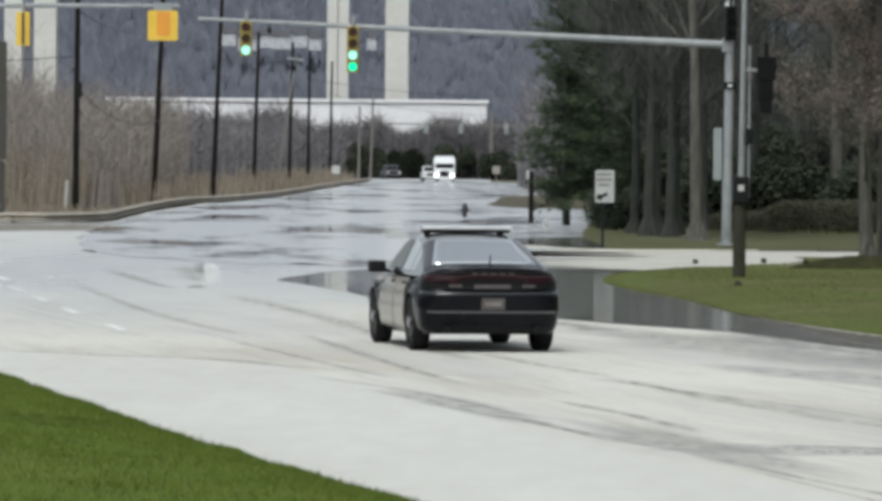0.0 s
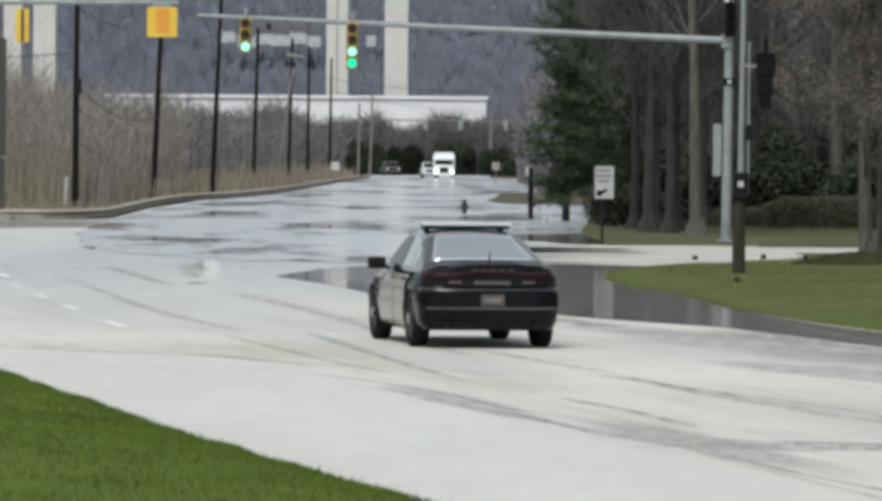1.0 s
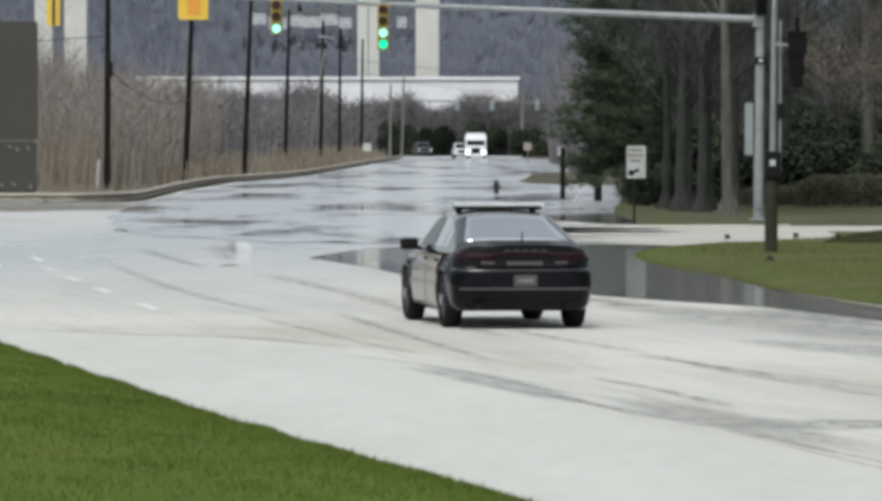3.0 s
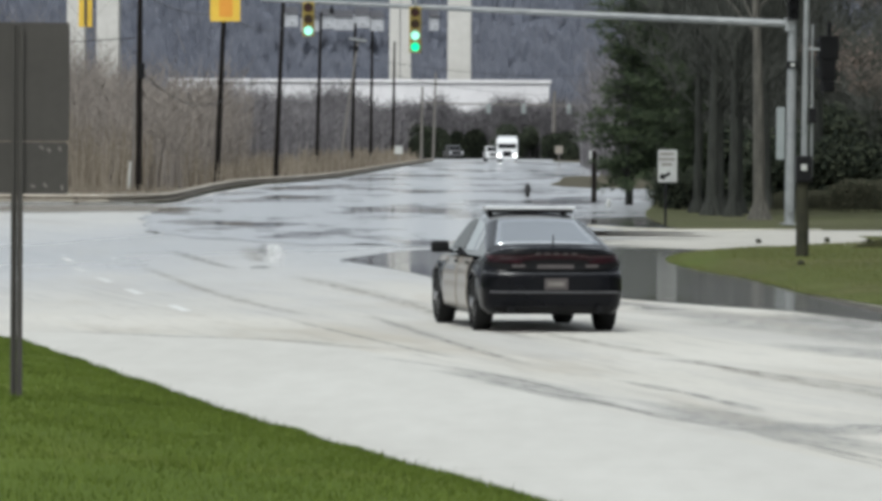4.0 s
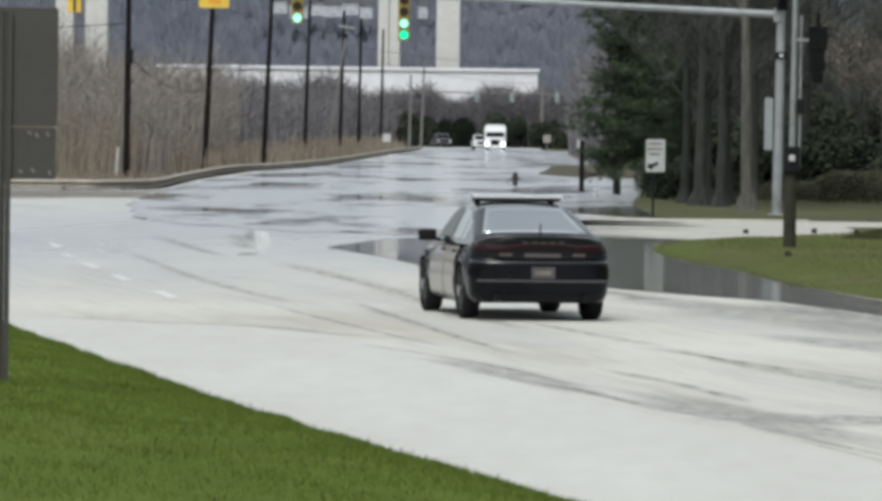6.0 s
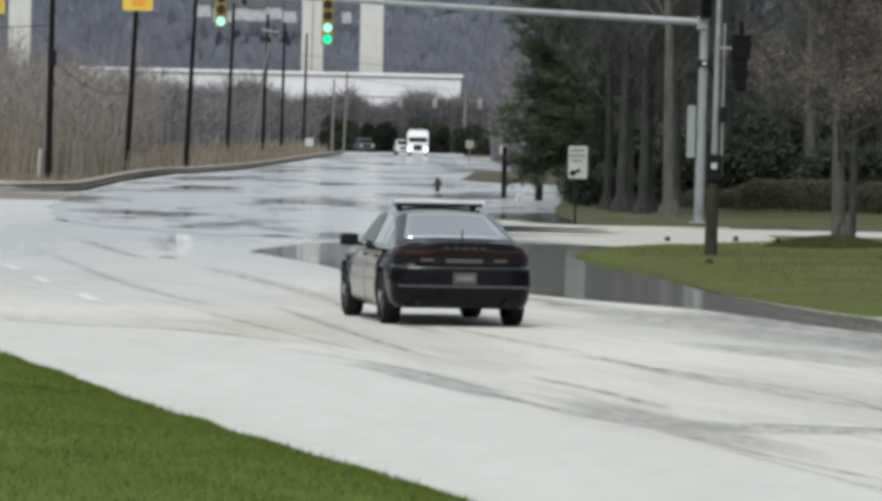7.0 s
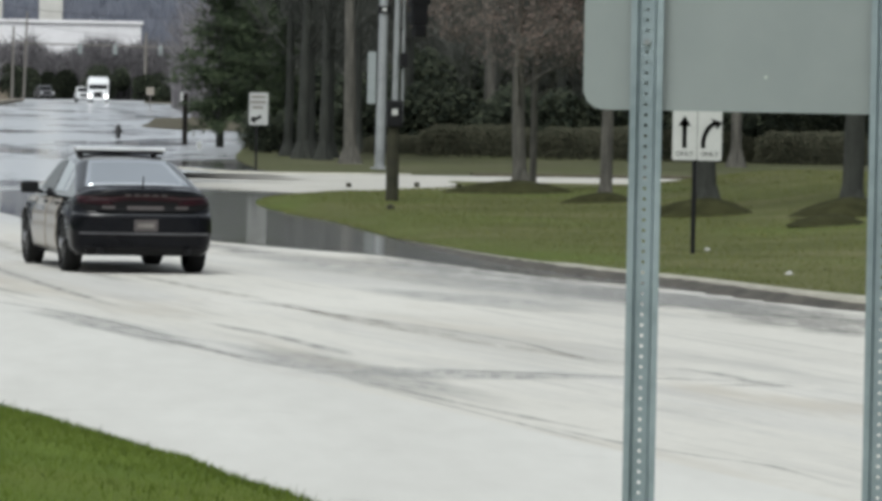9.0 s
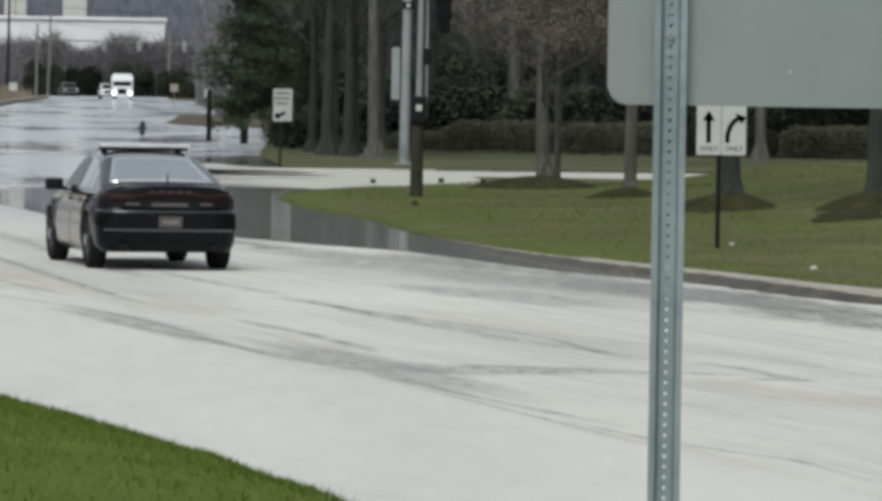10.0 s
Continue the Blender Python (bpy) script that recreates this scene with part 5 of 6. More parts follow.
# ---- vehicles ----
def wheel(parent, x, y, r, rim_mat, side):
    w = new("wheel")
    w.parent, w.location = parent, (x, y, r)
    bm = bmesh.new()
    prof = [(-0.11, r - 0.10), (-0.115, r - 0.03), (-0.09, r), (0.09, r), (0.115, r - 0.03), (0.11, r - 0.10)]
    rings = []
    for i in range(28):
        a = 2 * math.pi * i / 28
        rings.append([bm.verts.new((o, q * math.cos(a), q * math.sin(a))) for o, q in prof])
    for i in range(28):
        for j in range(5):
            bm.faces.new((rings[i][j], rings[i][j + 1], rings[(i + 1) % 28][j + 1], rings[(i + 1) % 28][j]))
    bmesh.ops.recalc_face_normals(bm, faces=bm.faces)
    part("tyre", bm, M["tyre"], w, smooth=True)
    bm = bmesh.new()
    tube(bm, (side * 0.075, 0, 0), (side * 0.095, 0, 0), r - 0.10, r - 0.12, 24)
    tube(bm, (side * 0.09, 0, 0), (side * 0.13, 0, 0), 0.09, 0.06, 16)
    for i in range(5):
        a = 2 * math.pi * i / 5
        box(bm, (0.03, 0.06, r - 0.15), (side * 0.105, math.sin(a) * (r - 0.1) / 2, math.cos(a) * (r - 0.1) / 2), 0.008, pose(0, 0, 0, -math.degrees(a)))
    part("rim", bm, M[rim_mat], w)
    part("hub_cap", bm_tube((side * 0.12, 0, 0), (side * 0.14, 0, 0), 0.075, 0.05, 14), M["rim"], w)
    return w


class Shell:
    """The outline of a saloon: y forward, x to the right, wheels on z = 0."""

    def __init__(self, length, width, rear_axle, front_axle, roof, tyre):
        self.L, self.W, self.ra, self.fa, self.tyre = length / 2, width / 2, rear_axle, front_axle, tyre
        self.ys = (-self.L, -self.L + 0.03, -self.L + 0.10, -self.L + 0.24, -1.9, -1.0, 0.8, 1.6, self.L - 0.25, self.L - 0.06, self.L)
        self.ws = (0.76, 0.86, 0.93, 0.985, 1.0, 0.985, 0.985, 1.0, 0.94, 0.84, 0.70)
        self.tops = (1.00, 1.05, 1.085, 1.10, 1.09, 1.0, 0.99, 0.97, 0.85, 0.74, 0.66)
        self.bots = (0.40, 0.34, 0.29, 0.25, 0.22, 0.20, 0.20, 0.21, 0.22, 0.26, 0.34)
        self.ry = (-2.02, -1.9, -0.95, -0.5, 0.0, 0.35, 1.08, 1.16)
        self.rz = (1.05, 1.10, roof - 0.06, roof - 0.01, roof, roof - 0.04, 1.02, 0.97)

    def width(self, y):
        return self.W * float(np.interp(y, self.ys, self.ws))

    def top(self, y):
        return float(np.interp(y, self.ys, self.tops))

    def bottom(self, y):
        z = float(np.interp(y, self.ys, self.bots))
        for a in (self.ra, self.fa):
            d, r = abs(y - a), self.tyre + 0.05
            if d < r:
                z = max(z, self.tyre + math.sqrt(r * r - d * d) - 0.01)
        return z

    def section(self, y):
        w, t, b = self.width(y), self.top(y), self.bottom(y)
        half = [(0.88, b), (0.965, b + 0.09), (1.0, 0.56), (0.99, 0.72), (0.955, t - 0.19), (0.885, t - 0.085), (0.76, t - 0.022), (0.4, t + 0.014)]
        return [(w * k, max(b, z) if i < 4 else max(b + 0.02, z)) for i, (k, z) in enumerate(half)]

    def side_x(self, y, z):
        s = self.section(y)[:6]
        return float(np.interp(z, [q[1] for q in s], [q[0] for q in s]))

    def rear(self, x, z, out):
        """A point on the rounded tail at x across and z up, lifted outwards by out."""
        ys = np.linspace(-self.L, -self.L + 0.6, 25)
        xs = np.maximum.accumulate([self.side_x(float(y), z) for y in ys])
        y = float(np.interp(abs(x), xs, ys))
        return (x * (1 + out / self.W), y - out, z)

    def across(self, y, z):
        """Half the body's width at height z, up to the deck."""
        q = self.section(y)
        return float(np.interp(z, [k[1] for k in q], [k[0] for k in q]))

    def fascia(self, u, z, out=0.0):
        """A point on the bulging tail panel; u runs from -1 round the left corner to 1 round the right one."""
        y0, deep = -self.L + 0.52, 0.52
        c, sn = abs(math.cos(u * math.pi / 2)) ** 0.62, abs(math.sin(u * math.pi / 2)) ** 0.62
        tuck = float(np.interp(z, (0.24, 0.30, 0.40, 0.505, 0.53, 0.56, 0.72, 0.765, 0.80, 0.86, 0.98, 1.05, 1.085, 1.11), (0.20, 0.10, 0.055, 0.040, 0.018, 0.020, 0.004, 0.0, 0.075, 0.085, 0.065, 0.015, 0.0, 0.03)))
        w = self.across(y0, z) + out
        return (math.copysign(w * sn, u), y0 - (deep - tuck + out) * c, z)

    def at_x(self, x, z, out=0.0):
        """The same, by the distance x across."""
        w = self.across(-self.L + 0.52, z) + out
        k = min(1.0, abs(x) / w) ** (1 / 0.62)
        return self.fascia(math.copysign(math.asin(k) * 2 / math.pi, x), z, out)

    def roof_z(self, y):
        return float(np.interp(y, self.ry, self.rz))

    def cab_x(self, z):
        return self.W * (0.90 - 0.23 * (z - 1.0) / 0.47)


def loft(sections, cap=True):
    bm = bmesh.new()
    rings = [[bm.verts.new(p) for p in s] for s in sections]
    for a, b in zip(rings, rings[1:]):
        for j in range(len(a) - 1):
            bm.faces.new((a[j], a[j + 1], b[j + 1], b[j]))
    if cap:
        bm.faces.new(rings[0])
        bm.faces.new(rings[-1][::-1])
    bmesh.ops.recalc_face_normals(bm, faces=bm.faces)
    return bm


def grid_patch(fn, us, vs, thick=0.004):
    bm = bmesh.new()
    g = [[bm.verts.new(fn(u, v)) for v in vs] for u in us]
    for a, b in zip(g, g[1:]):
        for j in range(len(vs) - 1):
            bm.faces.new((a[j], a[j + 1], b[j + 1], b[j]))
    bmesh.ops.recalc_face_normals(bm, faces=bm.faces)
    bmesh.ops.solidify(bm, geom=bm.faces, thickness=thick)
    return bm


def saloon(m, sh, label, category, body, roof_mat, rim_mat):
    t = thing("car", m, label, category)
    sec = []
    for y in np.unique(np.concatenate([np.arange(-sh.L, sh.L, 0.06), np.array(sh.ys)])):
        s = sh.section(float(y))
        sec.append([(x, float(y), z) for x, z in s] + [(-x, float(y), z) for x, z in s[::-1]])
    part("body", loft(sec), M[body], t, smooth=True)
    cab = []
    for y in np.arange(-2.0, 1.161, 0.08):
        y = float(y)
        r = sh.roof_z(y)
        z0 = min(0.96, r - 0.02)
        zs = [z0, z0 + (r - z0) * 0.5, r - (r - z0) * 0.12]
        half = [(sh.cab_x(z), z) for z in zs] + [(sh.cab_x(r) - 0.05, r - 0.005), (sh.cab_x(r) * 0.55, r + 0.018), (0.08, r + 0.022)]
        cab.append([(x, y, z) for x, z in half] + [(-x, y, z) for x, z in half[::-1]])
    part("roof", loft(cab), M[roof_mat], t, smooth=True)
    part("floor_pan", bm_box((sh.W * 1.55, sh.L * 1.75, 0.35), (0, 0, 0.42), 0.05), M["black"], t)

    def over(y, u):
        r = sh.roof_z(y)
        x = (sh.cab_x(r) - 0.07) * u
        return (x, y, r + 0.026 - 0.020 * abs(u) ** 3)

    part("rear_window", grid_patch(over, np.linspace(-1.88, -1.02, 8), np.linspace(-0.97, 0.97, 9)), M["rear_glass"], t)
    part("windscreen", grid_patch(over, np.linspace(0.40, 1.06, 8), np.linspace(-0.97, 0.97, 9)), M["glass"], t)
    for s in (-1, 1):
        for a, b in ((-1.62, -1.22), (-1.16, -0.32), (-0.24, 0.74)):
            def pane(y, v, s=s):
                z0, z1 = 1.02, max(1.05, sh.roof_z(y) - 0.07)
                z = z0 + (z1 - z0) * v
                return (s * (sh.cab_x(z) + 0.007), y, z)
            part("side_window", grid_patch(pane, np.linspace(a, b, 7), np.linspace(0, 1, 4)), M["glass"], t)
        for y in (-0.85, 0.15):
            part("door_handle", bm_box((0.03, 0.18, 0.035), (s * (sh.side_x(y, 0.86) + 0.01), y, 0.86), 0.01), M[body], t)
        mirror = part("mirror", bm_box((0.24, 0.12, 0.15), (s * (sh.W * 0.93 + 0.12), 0.78, 1.04), 0.035), M[body], t)
        part("mirror_stem", bm_box((0.14, 0.06, 0.05), (s * (sh.W * 0.86), 0.80, 0.99), 0.01), M["black"], t)
        for y in (sh.ra, sh.fa):
            wheel(t, s * (sh.W - 0.14), y, sh.tyre, rim_mat, s)
        part("headlight", bm_box((0.34, 0.16, 0.11), (s * sh.W * 0.66, sh.L - 0.14, 0.70), 0.03), M["clear_lens"], t)
        def lamp(u, v, s=s):
            h = 0.085 * math.sqrt(max(0.02, 1 - abs(2 * u - 1.25) ** 3)) if u > 0.6 else 0.085
            return sh.rear(s * (0.36 + 0.53 * u), 0.905 + 0.02 * u + h * v, 0.022)
        part("tail_light", grid_patch(lamp, np.linspace(0, 1, 12), np.linspace(-1, 1, 5)), M["red_lens"], t)

        def low(u, v, s=s):
            return sh.rear(s * (0.40 + 0.46 * u), 0.825 - 0.012 * (1 - u) + 0.028 * v * (0.35 + 0.65 * u), 0.03)
        part("reflector", grid_patch(low, np.linspace(0, 1, 8), (-1, 0, 1)), M["red_lens"], t)
        part("reversing_light", grid_patch(lambda u, v, s=s: sh.rear(s * (0.40 + 0.15 * u), 0.865 + 0.022 * v, 0.030), np.linspace(0, 1, 4), (-1, 1)), M["dull_white"], t)
    def surround(u, v):
        return sh.rear(0.885 * u, 0.91 + 0.02 * u * u + 0.115 * v * math.sqrt(max(0.05, 1 - abs(u) ** 7)), 0.010)
    part("lamp_surround", grid_patch(surround, np.linspace(-1, 1, 29), np.linspace(-1, 1, 6)), M["black"], t, "black gloss lamp surround")
    part("light_strip", bm_box((0.74, 0.03, 0.075), (0, -sh.L - 0.02, 0.855), 0.014), M["red_lens"], t, "dark red lamp strip")

    def skirt(u, v):
        return sh.rear(0.87 * u, 0.49 + 0.125 * v, 0.012 + 0.035 * math.sqrt(max(0.0, 1 - v * v)))
    part("bumper", grid_patch(skirt, np.linspace(-1, 1, 25), np.linspace(-1, 1, 9), 0.02), M[body], t, smooth=True)
    part("bumper_trim", grid_patch(lambda u, v: sh.rear(0.86 * u, 0.617 + 0.011 * v, 0.028), np.linspace(-1, 1, 21), (-1, 1), 0.012), M["grey_paint"], t)
    part("boot_lip", grid_patch(lambda u, v: (0.70 * u, -sh.L - 0.03 + 0.16 * v + 0.10 * abs(u) ** 5, 1.065 + 0.03 * v - 0.045 * u ** 4), np.linspace(-1, 1, 15), np.linspace(0, 1, 4), 0.02), M[body], t, smooth=True)
    plate = part("number_plate", bm_box((0.30, 0.012, 0.15), (0, -sh.L - 0.012, 0.70), 0.004), M["dull_white"], t)
    part("plate_bars", bm_box((0.22, 0.006, 0.06), (0, -sh.L - 0.021, 0.70)), M["greywood"], plate)
    return t


def tail_panel(sh):
    """The rear bumper, lamp recess and boot lid as one shaped skin, closed forward over the boot."""
    us = np.linspace(-1, 1, 49)
    zs = (0.24, 0.27, 0.30, 0.35, 0.40, 0.46, 0.505, 0.53, 0.56, 0.62, 0.68, 0.73, 0.765, 0.78, 0.80, 0.83, 0.88, 0.94, 0.99, 1.03, 1.06, 1.085, 1.10, 1.11)
    bm = bmesh.new()
    rings = [[bm.verts.new(sh.fascia(float(u), z)) for u in us] for z in zs]
    for f in (0.8, 0.5, 0.2, 0.0):
        ring = []
        for u in us:
            x, y, z = sh.fascia(float(u), 1.11)
            y = -sh.L + 0.52 + (y + sh.L - 0.52) * f
            ring.append(bm.verts.new((x, y, 1.11 + 0.008 * (1 - f))))
        rings.append(ring)
    for p, q in zip(rings, rings[1:]):
        for j in range(len(us) - 1):
            bm.faces.new((p[j], p[j + 1], q[j + 1], q[j]))
    bmesh.ops.remove_doubles(bm, verts=bm.verts, dist=0.0004)
    bmesh.ops.recalc_face_normals(bm, faces=bm.faces)
    return bm


def police_car():
    sh = Shell(5.04, 1.905, -1.48, 1.57, 1.47, 0.365)
    sh.tops = (1.10, 1.10, 1.11, 1.12, 1.11, 1.03, 1.0, 0.98, 0.86, 0.75, 0.66)
    sh.ry = (-2.02, -1.86, -0.95, -0.5, 0.0, 0.35, 1.08, 1.16)
    sh.rz = (1.06, 1.13, 1.455, 1.50, 1.51, 1.47, 1.04, 0.98)
    t = thing("car", pose(0.28, 75.67, 0.0, 0, 0, 9.64), "dark police saloon with beige front doors, beige-tinted sides and a roof light bar", "car")
    sec = []
    for y in np.unique(np.concatenate([np.arange(-sh.L + 0.52, sh.L, 0.05), np.array(sh.ys[4:])])):
        q = sh.section(float(y))
        sec.append([(x, float(y), z) for x, z in q] + [(-x, float(y), z) for x, z in q[::-1]])
    part("body", loft(sec), M["black_paint"], t, smooth=True)
    part("tail_panel", tail_panel(sh), M["black_paint"], t, smooth=True)
    cab = []
    for y in np.arange(-2.0, 1.161, 0.06):
        y = float(y)
        r = sh.roof_z(y)
        z0 = min(0.98, r - 0.02)
        half = [(sh.cab_x(z0 + (r - z0) * k), z0 + (r - z0) * k) for k in (0, 0.5, 0.82)] + [(sh.cab_x(r) - 0.02, r - 0.025), (sh.cab_x(r) - 0.09, r), (sh.cab_x(r) * 0.55, r + 0.018), (0.08, r + 0.022)]
        cab.append([(x, y, z) for x, z in half] + [(-x, y, z) for x, z in half[::-1]])
    part("roof", loft(cab), M["lit_black"], t, smooth=True)
    part("floor_pan", bm_box((1.40, 4.2, 0.30), (0, 0.1, 0.40), 0.05), M["black"], t)

    def over(y, u):
        r = sh.roof_z(y)
        return ((sh.cab_x(r) - 0.075 - 0.05 * (y + 1.86)) * u, y, r + 0.026 - 0.022 * abs(u) ** 3)

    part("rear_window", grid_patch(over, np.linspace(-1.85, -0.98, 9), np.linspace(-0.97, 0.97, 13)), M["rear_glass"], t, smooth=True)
    part("windscreen", grid_patch(over, np.linspace(0.40, 1.06, 8), np.linspace(-0.97, 0.97, 9)), M["glass"], t, smooth=True)
    for s in (-1, 1):
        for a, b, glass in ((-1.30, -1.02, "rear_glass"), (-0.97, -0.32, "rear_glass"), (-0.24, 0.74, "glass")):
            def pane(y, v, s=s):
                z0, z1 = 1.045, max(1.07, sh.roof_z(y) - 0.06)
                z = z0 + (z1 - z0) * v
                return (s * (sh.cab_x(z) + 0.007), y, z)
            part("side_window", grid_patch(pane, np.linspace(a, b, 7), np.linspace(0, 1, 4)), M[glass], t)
        # beige on rear door and fender paints in pale road reflected in black
        for name, a, b, lo in (("rear_door", -1.02, -0.20, 0.27), ("front_door", -0.17, 0.98, 0.27), ("fender", 1.01, 2.15, 0.86)):
            def skin(y, v, s=s, lo=lo):
                z = lo + (min(0.95, sh.top(y) - 0.06) - lo) * v
                hollow = 0.018 * math.exp(-((z - 0.62) / 0.10) ** 2) if name != "fender" else 0.0
                return (s * (sh.side_x(y, z) + 0.022 - hollow), y, z)
            part(name, grid_patch(skin, np.linspace(a, b, 9), np.linspace(0, 1, 12)), M["tan_tone"], t, smooth=True)
        part("door_text", grid_patch(lambda y, v, s=s: (s * (sh.side_x(y, 0.78) + 0.026), y, 0.74 + 0.09 * v), np.linspace(0.02, 0.70, 6), (0, 1)), M["grey_paint"], t)
        for y in (-0.85, 0.15):
            part("door_handle", bm_box((0.04, 0.20, 0.035), (s * (sh.side_x(y, 0.88) + 0.03), y, 0.88), 0.012), M["black"], t)
        mirror = part("mirror", bm_box((0.25, 0.13, 0.16), (s * (sh.W * 0.93 + 0.13), 0.76, 1.06), 0.05), M["black"], t)
        part("mirror_stem", bm_box((0.18, 0.06, 0.05), (s * (sh.W * 0.87), 0.78, 1.0), 0.015), M["black"], mirror)
        for y in (sh.ra, sh.fa):
            wheel(t, s * (sh.W - 0.13), y, sh.tyre, "dark_rim", s)
            arch = bmesh.new()
            for i in range(15):
                a, b = (math.pi * (i - 0.5) / 13.5, math.pi * (i + 0.5) / 13.5)
                p, q = [(s * (sh.side_x(y, 0.7) - 0.005), y + math.cos(k) * (sh.tyre + 0.05), sh.tyre - 0.01 + math.sin(k) * (sh.tyre + 0.05)) for k in (a, b)]
                tube(arch, p, q, 0.022, 0.022, 6)
            part("wheel_arch", arch, M["black_paint"], t, smooth=True)
        part("headlight", bm_box((0.34, 0.16, 0.11), (s * sh.W * 0.66, sh.L - 0.14, 0.70), 0.03), M["clear_lens"], t)

        def lamp(u, v, s=s):
            return sh.at_x(s * (0.44 + 0.43 * u), 0.925 + 0.028 * u + (0.040 - 0.012 * u) * v, 0.016)
        part("tail_light", grid_patch(lamp, np.linspace(0, 1, 14), np.linspace(-1, 1, 5)), M["red_lens"], t, smooth=True)
        part("lamp_edge", grid_patch(lambda u, v, s=s: sh.at_x(s * (0.42 + 0.45 * u), 0.985 + 0.012 * u + 0.010 * v, 0.020), np.linspace(0, 1, 14), (-1, 0, 1)), M["pink_lens"], t)
        part("reversing_light", grid_patch(lambda u, v, s=s: sh.at_x(s * (0.40 + 0.17 * u), 0.868 + 0.018 * v, 0.020), np.linspace(0, 1, 4), (-1, 1)), M["dull_white"], t)
        part("exhaust", bm_tube((s * 0.58, -2.30, 0.30), (s * 0.58, -2.46, 0.30), 0.045, 0.045, 12), M["black"], t)

    def surround(u, v):
        half = 0.125 * max(0.10, 1 - abs(u) ** 6) ** 0.5
        return sh.at_x(0.905 * u, 0.925 + 0.02 * u * u + half * v, 0.008)
    part("lamp_surround", grid_patch(surround, np.linspace(-1, 1, 41), np.linspace(-1, 1, 9)), M["black"], t, "black gloss lamp surround", True)
    part("light_strip", grid_patch(lambda u, v: sh.at_x(0.44 * u, 0.958 + 0.022 * (1 - u * u) + 0.020 * v, 0.016), np.linspace(-1, 1, 15), (-1, 0, 1)), M["red_lens"], t, "dark red lamp strip")
    part("strip_edge", grid_patch(lambda u, v: sh.at_x(0.42 * u, 0.992 + 0.022 * (1 - u * u) + 0.009 * v, 0.018), np.linspace(-1, 1, 15), (-1, 0, 1)), M["pink_lens"], t)
    part("lettering", grid_patch(lambda u, v: sh.at_x(0.24 * u, 0.862 + 0.026 * v, 0.020), np.linspace(-1, 1, 5), (-1, 1)), M["dull_white"], t, "dull lettering strip")
    for x in (-0.24, -0.12, 0.0, 0.12, 0.24):
        part("chrome_letter", grid_patch(lambda u, v, x=x: sh.at_x(x + 0.035 * u, 1.028 + 0.011 * v, 0.020), (-1, 0, 1), (-1, 1)), M["dull_white"], t)
    part("bumper_trim", grid_patch(lambda u, v: sh.fascia(0.62 * u, 0.527 + 0.010 * v, 0.012), np.linspace(-1, 1, 25), (-1, 0, 1), 0.010), M["grey_paint"], t)
    # strip of the lit copy, in for sky shine below the lamps
    part("ledge", grid_patch(lambda u, v: sh.fascia(0.86 * u, 0.768 + 0.030 * v, 0.005), np.linspace(-1, 1, 33), (0, 0.5, 1)), M["lit_black"], t, "sky-lit ledge under the lamps", True)
    part("valance", grid_patch(lambda u, v: sh.fascia(0.55 * u, 0.30 + 0.05 * v, 0.008), np.linspace(-1, 1, 17), np.linspace(-1, 1, 4), 0.006), M["black"], t)
    plate = part("number_plate", grid_patch(lambda u, v: sh.at_x(0.155 * u, 0.635 + 0.075 * v, 0.012), (-1, 0, 1), (-1, 1)), M["dull_white"], t)
    part("plate_bars", grid_patch(lambda u, v: sh.at_x(0.11 * u, 0.635 + 0.028 * v, 0.020), (-1, 0, 1), (-1, 1)), M["greywood"], plate)
    bar = part("light_bar", bm_box((1.16, 0.30, 0.055), (0.03, -0.20, 1.560), 0.02), M["black"], t)
    part("lens", bm_box((1.22, 0.32, 0.045), (0.03, -0.20, 1.600), 0.02), M["clear_lens"], bar, "clear emergency lamp lens")
    for x in (-0.5, 0.5):
        part("foot", bm_box((0.07, 0.14, 0.08), (x, -0.20, 1.53), 0.01), M["black"], bar)
    part("antenna", bm_tube((0.05, -1.95, 1.11), (0.05, -1.99, 1.27), 0.014, 0.007, 6), M["black"], t)
    return t


police_car()
saloon(pose(24.8, 156.5, 0.02, 0, 0, -86), Shell(4.88, 1.86, -1.42, 1.43, 1.46, 0.34), "white saloon car driving along the side road", "car", "white_paint", "white_paint", "rim")


